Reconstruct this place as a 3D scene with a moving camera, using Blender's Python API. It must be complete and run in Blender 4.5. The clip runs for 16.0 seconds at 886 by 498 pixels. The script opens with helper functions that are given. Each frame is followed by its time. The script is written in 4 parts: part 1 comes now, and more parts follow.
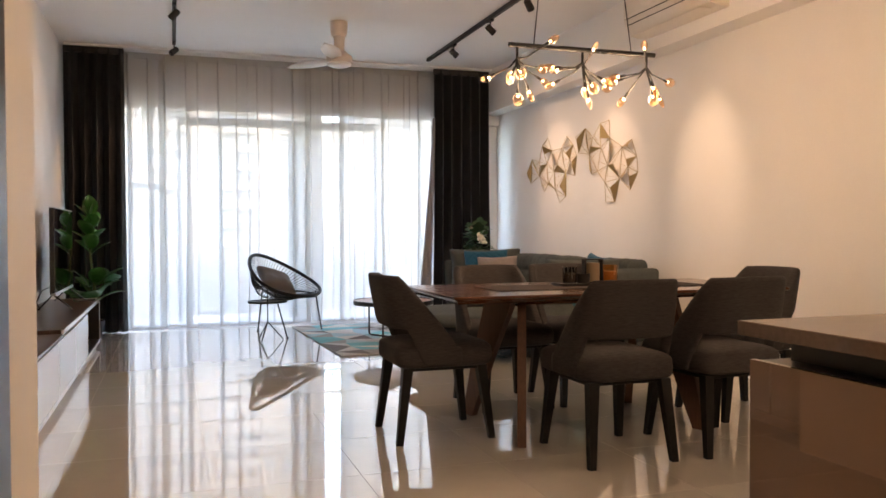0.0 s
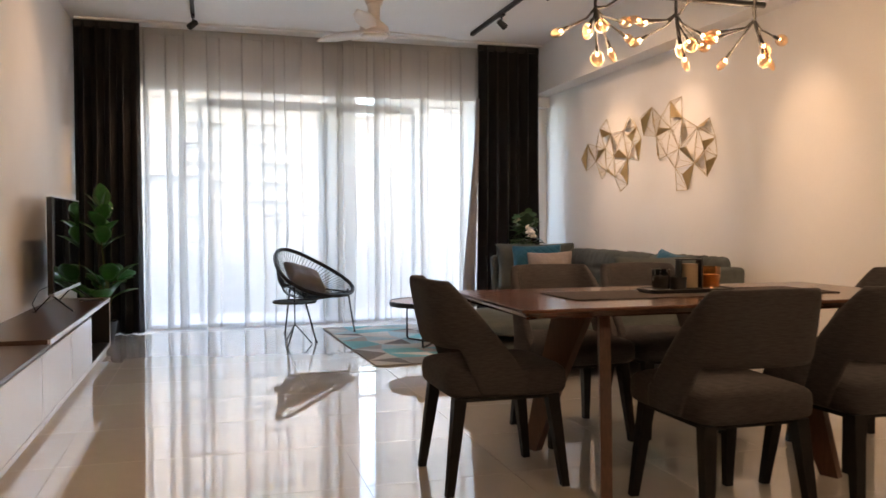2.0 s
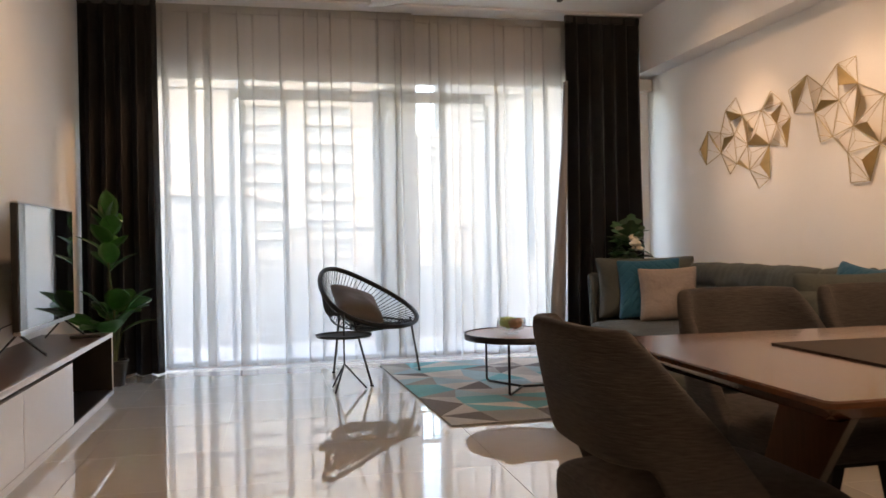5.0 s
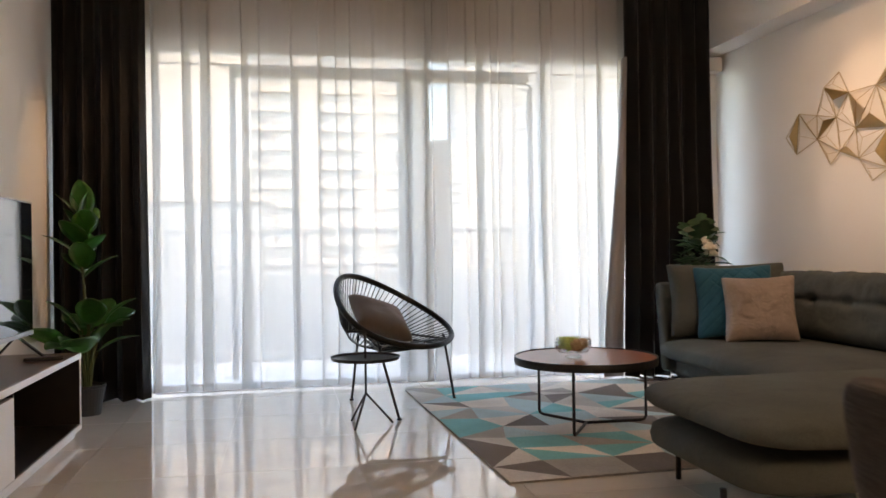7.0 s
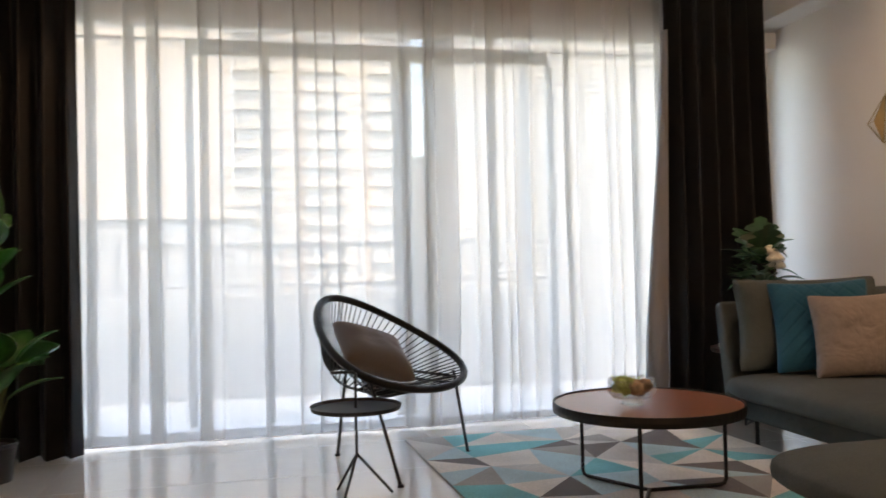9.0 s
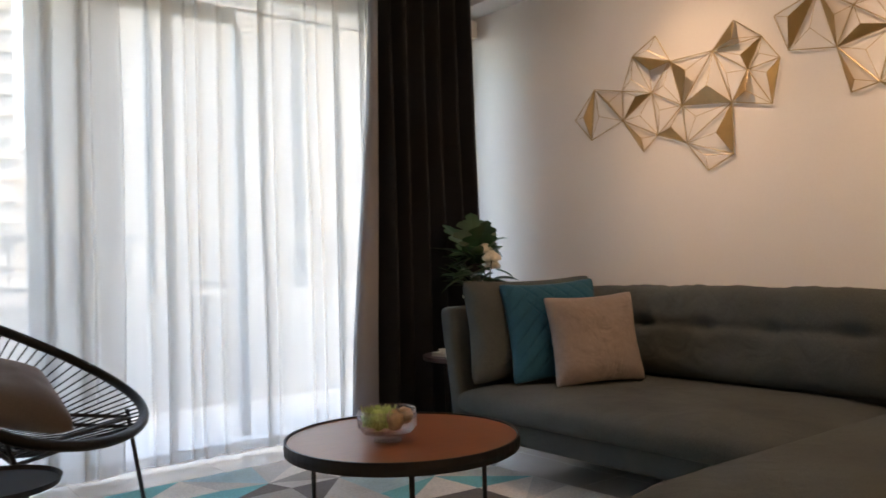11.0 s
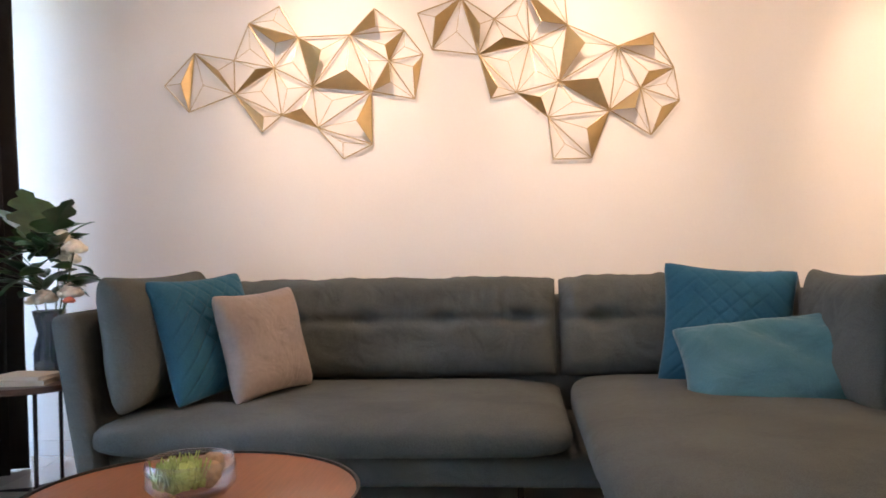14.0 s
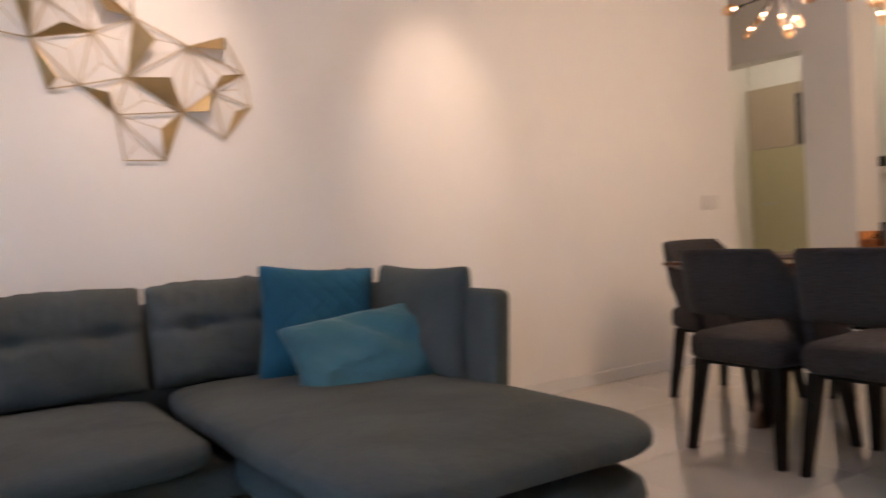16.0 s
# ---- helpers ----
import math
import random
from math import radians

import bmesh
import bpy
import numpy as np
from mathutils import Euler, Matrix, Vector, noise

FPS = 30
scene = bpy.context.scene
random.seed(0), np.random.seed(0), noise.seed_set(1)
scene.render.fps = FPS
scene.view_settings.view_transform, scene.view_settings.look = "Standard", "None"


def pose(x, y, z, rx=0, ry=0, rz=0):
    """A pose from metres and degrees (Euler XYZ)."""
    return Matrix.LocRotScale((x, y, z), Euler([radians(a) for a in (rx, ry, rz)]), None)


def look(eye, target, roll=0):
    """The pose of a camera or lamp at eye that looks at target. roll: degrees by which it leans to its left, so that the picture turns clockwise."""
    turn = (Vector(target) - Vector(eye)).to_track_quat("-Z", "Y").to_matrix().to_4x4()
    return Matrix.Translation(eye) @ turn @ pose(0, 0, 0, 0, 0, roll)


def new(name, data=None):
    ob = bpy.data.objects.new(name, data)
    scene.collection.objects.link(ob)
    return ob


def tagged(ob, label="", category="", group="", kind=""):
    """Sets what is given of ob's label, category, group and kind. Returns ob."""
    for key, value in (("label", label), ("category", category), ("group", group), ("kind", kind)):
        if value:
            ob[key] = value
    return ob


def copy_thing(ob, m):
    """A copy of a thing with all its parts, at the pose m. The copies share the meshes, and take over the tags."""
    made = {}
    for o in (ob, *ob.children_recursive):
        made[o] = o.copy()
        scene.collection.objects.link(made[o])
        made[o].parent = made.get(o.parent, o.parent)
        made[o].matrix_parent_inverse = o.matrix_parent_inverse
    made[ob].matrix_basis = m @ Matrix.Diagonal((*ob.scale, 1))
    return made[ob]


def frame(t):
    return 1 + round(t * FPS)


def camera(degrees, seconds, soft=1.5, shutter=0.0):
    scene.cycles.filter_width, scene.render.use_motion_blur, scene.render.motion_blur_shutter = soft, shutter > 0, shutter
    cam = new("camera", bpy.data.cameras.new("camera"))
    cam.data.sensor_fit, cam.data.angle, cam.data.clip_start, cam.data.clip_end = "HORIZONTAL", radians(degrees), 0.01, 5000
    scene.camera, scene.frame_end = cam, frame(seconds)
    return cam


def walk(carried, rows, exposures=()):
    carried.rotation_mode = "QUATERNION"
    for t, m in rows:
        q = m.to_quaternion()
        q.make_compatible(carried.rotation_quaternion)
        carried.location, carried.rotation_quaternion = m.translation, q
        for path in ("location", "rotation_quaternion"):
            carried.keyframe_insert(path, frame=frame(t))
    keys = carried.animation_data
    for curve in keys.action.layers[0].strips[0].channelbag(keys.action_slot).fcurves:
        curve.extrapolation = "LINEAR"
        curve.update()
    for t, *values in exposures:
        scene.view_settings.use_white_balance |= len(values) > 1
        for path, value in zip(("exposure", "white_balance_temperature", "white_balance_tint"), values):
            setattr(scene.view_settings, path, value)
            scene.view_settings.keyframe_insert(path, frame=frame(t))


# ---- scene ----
cam = camera(57.5, 16.0, soft=1.6, shutter=0.4)
METRES, EYE, TILT, LEAN, TURN = 7.3, 1.0, 0.0, 0.0, -18.5
ROWS = [
    (0.0, 0.0, 0.0, 0.0, -0.0, -1.16, 0.21),
    (0.5, -0.0047, 0.025, 0.0028, -0.69, -1.1, 0.53),
    (1.0, -0.0071, 0.0523, 0.0021, 0.36, -1.4, 0.31),
    (1.5, -0.0111, 0.0829, 0.0014, 1.34, -1.7, -0.17),
    (2.0, -0.0139, 0.1121, 0.0006, 2.47, -1.71, 0.15),
    (2.5, -0.0155, 0.1465, 0.0, 4.11, -1.13, 0.25),
    (3.0, -0.0201, 0.1806, 0.0011, 4.61, -0.78, 0.45),
    (3.5, -0.0249, 0.2154, -0.0004, 4.8, -0.09, 0.87),
    (4.0, -0.031, 0.248, -0.0042, 5.98, -0.14, 0.68),
    (4.5, -0.0403, 0.2819, -0.005, 6.44, -0.46, 0.88),
    (7.0, -0.0905, 0.4487, -0.0094, 7.39, 0.12, 0.74),
    (7.5, -0.101, 0.4809, -0.0095, 10.59, 0.15, 0.99),
    (8.0, -0.1102, 0.5198, -0.01, 11.83, 0.75, 1.26),
    (10.5, -0.1488, 0.6716, -0.0112, -12.91, 1.23, 1.49),
    (11.0, -0.1648, 0.6988, -0.011, -19.59, 0.85, 1.56),
    (11.5, -0.188, 0.7243, -0.0104, -26.58, 0.14, 1.42),
    (12.0, -0.2038, 0.7525, -0.0123, -33.92, -0.08, 1.44),
    (12.5, -0.2215, 0.7802, -0.0116, -43.62, -0.2, 1.22),
    (13.0, -0.2385, 0.8075, -0.011, -52.89, 0.38, 1.16),
    (13.5, -0.2481, 0.8394, -0.011, -59.79, 0.32, 2.21),
    (14.0, -0.2569, 0.87, -0.0144, -66.33, 0.04, 1.26),
    (14.5, -0.2681, 0.8949, -0.0138, -70.75, 0.13, 0.87),
    (15.0, -0.2705, 0.9196, -0.0143, -75.08, -0.03, 1.85),
    (15.5, -0.2676, 0.9368, -0.0107, -87.9, -0.98, 2.88),
    (16.0, -0.2667, 0.9431, -0.0092, -104.4, -1.47, 3.11),
]
EXPOSURES = [(0.0, 4.42, 7300, 10), (4.5, 4.12, 7800, 10), (8.0, 4.08, 8100, 10), (10.5, 3.9, 8000, 10), (11.5, 4.03, 7800, 10), (12.5, 4.5, 7400, 10), (13.5, 5.0, 6800, 10), (15.0, 4.85, 6700, 10), (15.5, 4.5, 6600, 10), (16.0, 4.4, 6000, 10)]
walk(cam, [(t, pose(0, 0, EYE, TILT, LEAN, TURN) @ pose(METRES * x, METRES * y, METRES * z, 90 + pitch, roll, yaw)) for t, x, y, z, yaw, pitch, roll in ROWS], EXPOSURES)

# ---- plan, in metres ----
XL, XR, YW, ZC = -1.04, 3.72, 9.06, 2.89      # side walls, window wall's room face, ceiling
WIN_L, WIN_R, WIN_TOP = -0.62, 3.58, 2.34     # window opening
BEAM_X, BEAM_Z = 3.53, 2.40
TABLE_Z = 0.715

# ---- world and large lights ----
world = bpy.data.worlds.new("sky")
scene.world = world
world.use_nodes = True
wn = world.node_tree.nodes
sky = wn.new("ShaderNodeTexSky")
sky.sky_type, sky.sun_disc = "NISHITA", False
sky.sun_elevation, sky.sun_rotation = radians(58), radians(150)
sky.air_density, sky.dust_density, sky.ozone_density = 1.0, 2.5, 0.6
wn["Background"].inputs["Strength"].default_value = 0.15
world.node_tree.links.new(sky.outputs["Color"], wn["Background"].inputs["Color"])


def lamp(name, kind, energy, colour, m, label, **settings):
    data = bpy.data.lights.new(name, kind)
    data.energy, data.color = energy, colour
    if kind == "SPOT":
        data.spot_size, data.spot_blend, data.shadow_soft_size = radians(settings["cone"]), settings["blend"], settings["size"]
    elif kind == "POINT":
        data.shadow_soft_size = settings["size"]
    elif kind == "SUN":
        data.angle = radians(settings["size"])
    ob = new(name, data)
    ob.matrix_world = m
    return ob


WARM = (1.0, 0.66, 0.43)
PEACH = (1.0, 0.66, 0.46)
lamp("sun", "SUN", 0.5, (1.0, 0.95, 0.88), pose(0, 0, 30, 32, 0, 30), "sun", size=10)
SPOT_Y = (7.45, 6.30, 5.02)
for y, aim, core, spill in zip(SPOT_Y, (7.38, 6.32, 4.98), (2.8, 2.8, 2.9), (1.5, 1.4, 0.15)):
    # each head throws a narrow core and a wide soft spill
    lamp("spot_beam", "SPOT", core, PEACH, look((2.72, y, 2.72), (3.72, aim, 1.52 if spill > 1 else 1.46)), "", cone=45 if spill > 1 else 36, blend=1.0, size=0.05)
    lamp("spot_spill", "SPOT", spill, PEACH, look((2.72, y, 2.72), (3.50, aim, 0.95)), "", cone=124, blend=1.0, size=0.05)
lamp("spot_beam", "SPOT", 5.5, WARM, look((0.03, 8.29, 2.74), (-0.85, 8.62, 1.45)), "", cone=42, blend=1.0, size=0.03)
lamp("spot_spill", "SPOT", 1.3, PEACH, look((0.0, 6.9, 2.72), (-1.04, 6.9, 1.45)), "", cone=116, blend=1.0, size=0.05)
for x in (1.75, 2.12, 2.5):
    lamp("bulb_glow", "POINT", 0.75, WARM, pose(x, 3.93, 1.78), "", size=0.12)
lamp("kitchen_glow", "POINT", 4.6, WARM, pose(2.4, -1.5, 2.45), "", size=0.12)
# unseen lamp added to brighten the passage and its door
lamp("passage_glow", "POINT", 0.4, (1.0, 0.82, 0.58), pose(4.6, 1.0, 2.3), "", size=0.1)


# ---- materials ----
def material(name, colour, rough=0.5, metal=0.0, grain=0.0, scale=20.0, stretch=(1, 1, 1), blot=0.0, bump=0.0, random_tone=0.0, coat=0.0, sheen=0.0, rough_var=0.0, spec=0.5, coat_rough=0.08, crease=0.0):
    """Grain (fine) and blot (broad) are relative changes of the colour; bump is fine relief."""
    mt = bpy.data.materials.new(name)
    mt.use_nodes = True
    n, l = mt.node_tree.nodes, mt.node_tree.links
    p = n["Principled BSDF"]
    p.inputs["Roughness"].default_value, p.inputs["Metallic"].default_value = rough, metal
    p.inputs["Coat Weight"].default_value, p.inputs["Coat Roughness"].default_value = coat, coat_rough
    p.inputs["Sheen Weight"].default_value, p.inputs["Sheen Roughness"].default_value = sheen, 0.4
    p.inputs["Base Color"].default_value = (*colour, 1)
    p.inputs["Specular IOR Level"].default_value = spec
    co = n.new("ShaderNodeTexCoord")
    mp = n.new("ShaderNodeMapping")
    mp.inputs["Scale"].default_value = stretch
    l.new(co.outputs["Object"], mp.inputs["Vector"])
    fine = n.new("ShaderNodeTexNoise")
    fine.inputs["Scale"].default_value, fine.inputs["Detail"].default_value = scale, 6
    l.new(mp.outputs["Vector"], fine.inputs["Vector"])
    broad = n.new("ShaderNodeTexNoise")
    broad.inputs["Scale"].default_value, broad.inputs["Detail"].default_value = 2.3, 3
    l.new(co.outputs["Object"], broad.inputs["Vector"])
    if grain or blot or random_tone:
        def spread(socket, amount):
            m = n.new("ShaderNodeMapRange")
            m.inputs["From Min"].default_value, m.inputs["From Max"].default_value = 0.25, 0.75
            m.inputs["To Min"].default_value, m.inputs["To Max"].default_value = 1 - amount, 1 + amount
            l.new(socket, m.inputs["Value"])
            return m.outputs["Result"]
        info = n.new("ShaderNodeObjectInfo")
        total = None
        for socket, amount in ((fine.outputs["Fac"], grain), (broad.outputs["Fac"], blot), (info.outputs["Random"], random_tone)):
            if amount:
                value = spread(socket, amount)
                if total is None:
                    total = value
                else:
                    mul = n.new("ShaderNodeMath")
                    mul.operation = "MULTIPLY"
                    l.new(total, mul.inputs[0]), l.new(value, mul.inputs[1])
                    total = mul.outputs[0]
        vm = n.new("ShaderNodeVectorMath")
        vm.operation = "SCALE"
        vm.inputs[0].default_value = colour
        l.new(total, vm.inputs["Scale"])
        l.new(vm.outputs[0], p.inputs["Base Color"])
    if rough_var:
        r = n.new("ShaderNodeMapRange")
        r.inputs["To Min"].default_value, r.inputs["To Max"].default_value = max(0.0, rough - rough_var), rough + rough_var
        l.new(broad.outputs["Fac"], r.inputs["Value"]), l.new(r.outputs["Result"], p.inputs["Roughness"])
    if bump:
        b = n.new("ShaderNodeBump")
        b.inputs["Strength"].default_value, b.inputs["Distance"].default_value = bump, 0.004
        l.new(fine.outputs["Fac"], b.inputs["Height"]), l.new(b.outputs["Normal"], p.inputs["Normal"])
        if crease:
            # soft creases in the cloth, a hand's breadth apart
            soft_ = n.new("ShaderNodeTexNoise")
            soft_.inputs["Scale"].default_value, soft_.inputs["Detail"].default_value, soft_.inputs["Distortion"].default_value = 8.0, 3, 0.6
            l.new(co.outputs["Object"], soft_.inputs["Vector"])
            c = n.new("ShaderNodeBump")
            c.inputs["Strength"].default_value, c.inputs["Distance"].default_value = crease, 0.05
            l.new(soft_.outputs["Fac"], c.inputs["Height"]), l.new(c.outputs["Normal"], b.inputs["Normal"])
    return mt


def glass(name, colour, rough=0.0, thin=True):
    """A clear pane: see-through, with a gloss on top."""
    mt = bpy.data.materials.new(name)
    mt.use_nodes = True
    n, l = mt.node_tree.nodes, mt.node_tree.links
    n.remove(n["Principled BSDF"])
    t, g, mix, fr = n.new("ShaderNodeBsdfTransparent"), n.new("ShaderNodeBsdfGlossy"), n.new("ShaderNodeMixShader"), n.new("ShaderNodeMapRange")
    facing = n.new("ShaderNodeLayerWeight")
    facing.inputs["Blend"].default_value = 0.22
    t.inputs["Color"].default_value = (*colour, 1)
    g.inputs["Roughness"].default_value = rough
    fr.inputs["To Min"].default_value, fr.inputs["To Max"].default_value = 0.04, 0.7
    l.new(facing.outputs["Facing"], fr.inputs["Value"])
    l.new(fr.outputs[0], mix.inputs["Fac"]), l.new(t.outputs[0], mix.inputs[1]), l.new(g.outputs[0], mix.inputs[2])
    l.new(mix.outputs[0], n["Material Output"].inputs["Surface"])
    return mt


def voile(name, colour, clear, through_light):
    """Thin woven cloth: partly open, partly lit from behind."""
    mt = bpy.data.materials.new(name)
    mt.use_nodes = True
    n, l = mt.node_tree.nodes, mt.node_tree.links
    n.remove(n["Principled BSDF"])
    t, tr, d = n.new("ShaderNodeBsdfTransparent"), n.new("ShaderNodeBsdfTranslucent"), n.new("ShaderNodeBsdfDiffuse")
    tr.inputs["Color"].default_value = d.inputs["Color"].default_value = (*colour, 1)
    a, b = n.new("ShaderNodeMixShader"), n.new("ShaderNodeMixShader")
    co, wv, mr = n.new("ShaderNodeTexCoord"), n.new("ShaderNodeTexNoise"), n.new("ShaderNodeMapRange")
    mp = n.new("ShaderNodeMapping")
    mp.inputs["Scale"].default_value = (1, 1, 0.05)
    wv.inputs["Scale"].default_value, wv.inputs["Detail"].default_value = 18, 4
    mr.inputs["To Min"].default_value, mr.inputs["To Max"].default_value = clear - 0.045, clear + 0.045
    l.new(co.outputs["Object"], mp.inputs["Vector"]), l.new(mp.outputs["Vector"], wv.inputs["Vector"]), l.new(wv.outputs["Fac"], mr.inputs["Value"])
    a.inputs["Fac"].default_value = through_light
    l.new(d.outputs[0], a.inputs[1]), l.new(tr.outputs[0], a.inputs[2])
    l.new(mr.outputs["Result"], b.inputs["Fac"]), l.new(a.outputs[0], b.inputs[1]), l.new(t.outputs[0], b.inputs[2])
    l.new(b.outputs[0], n["Material Output"].inputs["Surface"])
    return mt


def glowing(name, colour, strength):
    mt = bpy.data.materials.new(name)
    mt.use_nodes = True
    p = mt.node_tree.nodes["Principled BSDF"]
    p.inputs["Emission Color"].default_value, p.inputs["Emission Strength"].default_value = (*colour, 1), strength
    p.inputs["Base Color"].default_value = (*colour, 1)
    return mt


M_WALL = material("wall_paint", (0.84, 0.825, 0.80), 0.6, grain=0.012, scale=90, blot=0.02, bump=0.06)
M_CEIL = material("ceiling_paint", (0.86, 0.855, 0.84), 0.7, grain=0.01, scale=60, blot=0.015)
M_TRIM = material("white_trim", (0.78, 0.77, 0.75), 0.4, grain=0.01, scale=40)
M_TILE = material("polished_porcelain", (0.75, 0.715, 0.66), 0.025, grain=0.02, scale=14, blot=0.04, random_tone=0.025, coat=1.0, rough_var=0.008, coat_rough=0.012)
M_GROUT = material("grout", (0.42, 0.39, 0.34), 0.8, grain=0.08, scale=60)
M_SHEER = voile("white_voile", (0.665, 0.65, 0.62), 0.33, 0.70)
M_BLACKOUT = material("charcoal_curtain", (0.037, 0.036, 0.038), 0.42, grain=0.10, scale=220, stretch=(1, 1, 0.3), blot=0.10, bump=0.25, spec=0.25)
M_LINING = material("grey_lining", (0.30, 0.30, 0.32), 0.8, grain=0.05, scale=200)
M_ALU = material("grey_window_frame", (0.46, 0.47, 0.48), 0.4, metal=0.3, grain=0.03)
M_WINFRAME = material("white_window_frame", (0.72, 0.73, 0.74), 0.4, grain=0.02)
M_GLASS = glass("window_glass", (0.97, 0.98, 0.98))
M_CLEAR = glass("clear_glass", (0.95, 0.96, 0.95))
M_AMBER = glass("amber_glass", (1.0, 0.80, 0.60), 0.04)
M_SMOKE = glass("smoked_glass", (0.50, 0.52, 0.54), 0.02)
M_BLACK = material("black_metal", (0.012, 0.012, 0.013), 0.42, metal=0.2, grain=0.1, scale=60)
M_BLACKWOOD = material("black_stained_wood", (0.009, 0.008, 0.008), 0.55, grain=0.2, scale=40, stretch=(6, 6, 0.6), bump=0.1, spec=0.2)
M_CORD = material("black_cord", (0.011, 0.011, 0.012), 0.5, grain=0.15, scale=200, bump=0.3, spec=0.25)
M_CHAIR = material("grey_woven_upholstery", (0.048, 0.044, 0.046), 0.9, grain=0.30, scale=100, stretch=(0.3, 0.3, 3.0), blot=0.12, bump=0.6, sheen=0.03, spec=0.15)
M_SOFA = material("charcoal_sofa_cloth", (0.094, 0.108, 0.109), 0.95, grain=0.22, scale=300, blot=0.22, bump=0.35, spec=0.15, crease=0.35)
M_WALNUT = material("walnut_veneer", (0.095, 0.038, 0.021), 0.26, grain=0.28, scale=9, stretch=(1.2, 14, 14), blot=0.12, bump=0.04, coat=0.25)
M_WALNUT_LEG = material("walnut_leg", (0.085, 0.036, 0.021), 0.35, grain=0.28, scale=9, stretch=(14, 14, 1.2), blot=0.12, bump=0.04)
M_OAKTOP = material("brown_tabletop", (0.30, 0.105, 0.042), 0.3, grain=0.16, scale=8, stretch=(1.2, 16, 1), blot=0.10, bump=0.03, coat=0.2)
M_DARKTOP = material("dark_brown_laminate", (0.075, 0.042, 0.030), 0.32, grain=0.2, scale=9, stretch=(14, 1, 14), blot=0.08, coat=0.15)
M_WHITEGLOSS = material("white_lacquer", (0.74, 0.74, 0.75), 0.14, grain=0.008, scale=30, coat=0.3)
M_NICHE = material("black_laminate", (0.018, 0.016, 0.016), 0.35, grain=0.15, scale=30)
M_SCREEN = material("tv_glass", (0.010, 0.012, 0.014), 0.03, coat=1.0, coat_rough=0.02, spec=1.0)
M_SILVER = material("brushed_silver", (0.55, 0.55, 0.56), 0.35, metal=0.9, grain=0.04, scale=60)
M_GOLD = material("satin_gold", (0.68, 0.55, 0.32), 0.30, metal=0.85, grain=0.06, scale=30, random_tone=0.12)
M_WIRE = material("gold_wire", (0.50, 0.40, 0.24), 0.35, metal=0.8, grain=0.08)
M_BLUE = material("blue_velvet", (0.022, 0.108, 0.185), 0.85, grain=0.15, scale=260, blot=0.14, bump=0.2, sheen=0.15, spec=0.2, crease=0.2)
M_TEAL = material("teal_velvet", (0.065, 0.175, 0.225), 0.8, grain=0.10, scale=260, blot=0.14, bump=0.12, sheen=0.2, spec=0.2, crease=0.45)
M_PINK = material("dusty_pink_velvet", (0.30, 0.258, 0.248), 0.85, grain=0.07, scale=60, blot=0.18, bump=0.2, sheen=0.1, spec=0.2, crease=0.5)
M_TAUPE = material("taupe_cushion_cloth", (0.12, 0.10, 0.09), 0.9, grain=0.12, scale=200, blot=0.1, bump=0.2, sheen=0.3)
M_LEAF = material("green_leaf", (0.030, 0.125, 0.024), 0.30, grain=0.25, scale=25, blot=0.3, random_tone=0.25, coat=0.2)
M_LEAF_DARK = material("dark_green_leaf", (0.034, 0.098, 0.040), 0.35, grain=0.25, scale=25, blot=0.3, random_tone=0.3, coat=0.15)
M_STEM = material("stem", (0.07, 0.09, 0.03), 0.6, grain=0.2)
M_POT = material("black_pot", (0.014, 0.014, 0.015), 0.45, grain=0.1)
M_SOIL = material("soil", (0.03, 0.02, 0.015), 0.95, grain=0.4, scale=60, bump=0.6)
M_PETAL = material("cream_petal", (0.80, 0.76, 0.66), 0.6, grain=0.08, scale=50, random_tone=0.06)
M_CORAL = material("coral_petal", (0.75, 0.22, 0.14), 0.6, grain=0.1, scale=50)
M_MOSS = material("pale_moss", (0.40, 0.50, 0.16), 0.9, grain=0.3, scale=80, random_tone=0.2, bump=0.5)
M_HUSK = material("dried_seed_pod", (0.36, 0.25, 0.15), 0.85, grain=0.3, scale=70, random_tone=0.25, bump=0.5)
M_FANWHITE = material("cream_fan_enamel", (0.66, 0.60, 0.55), 0.32, grain=0.02)
M_AC = material("cream_appliance_plastic", (0.70, 0.66, 0.60), 0.38, grain=0.02)
M_MIRROR = material("brown_tinted_mirror", (0.21, 0.145, 0.11), 0.03, metal=1.0)
M_COUNTER = material("brown_stone_counter", (0.16, 0.105, 0.08), 0.25, grain=0.12, scale=80, blot=0.1)
M_DARKCAB = material("dark_cabinet", (0.02, 0.015, 0.014), 0.35, grain=0.15, scale=20, stretch=(6, 6, 0.6))
M_DOOR = material("pale_yellow_door", (0.50, 0.47, 0.30), 0.45, grain=0.03)
M_DOORTOP = material("beige_door_panel", (0.46, 0.39, 0.30), 0.5, grain=0.03)
M_PLASTIC = material("white_plastic", (0.75, 0.74, 0.72), 0.35)
M_PAPER = material("book_paper", (0.72, 0.68, 0.60), 0.8, grain=0.06, scale=120, stretch=(1, 1, 12))
M_COVER = material("book_cover", (0.10, 0.09, 0.09), 0.5, grain=0.05)
M_CANDLE = material("candle_wax", (0.34, 0.25, 0.16), 0.5, grain=0.03)
M_CANDLE_AMBER = material("amber_candle_wax", (0.42, 0.28, 0.17), 0.45, grain=0.05)
M_RUNNER = material("dark_table_runner", (0.030, 0.022, 0.020), 0.9, grain=0.3, scale=300, bump=0.4)
M_FILAMENT = glowing("hot_filament", (1.0, 0.60, 0.36), 1.3)
M_FANLIGHT = material("fan_light_diffuser", (0.82, 0.80, 0.78), 0.35)
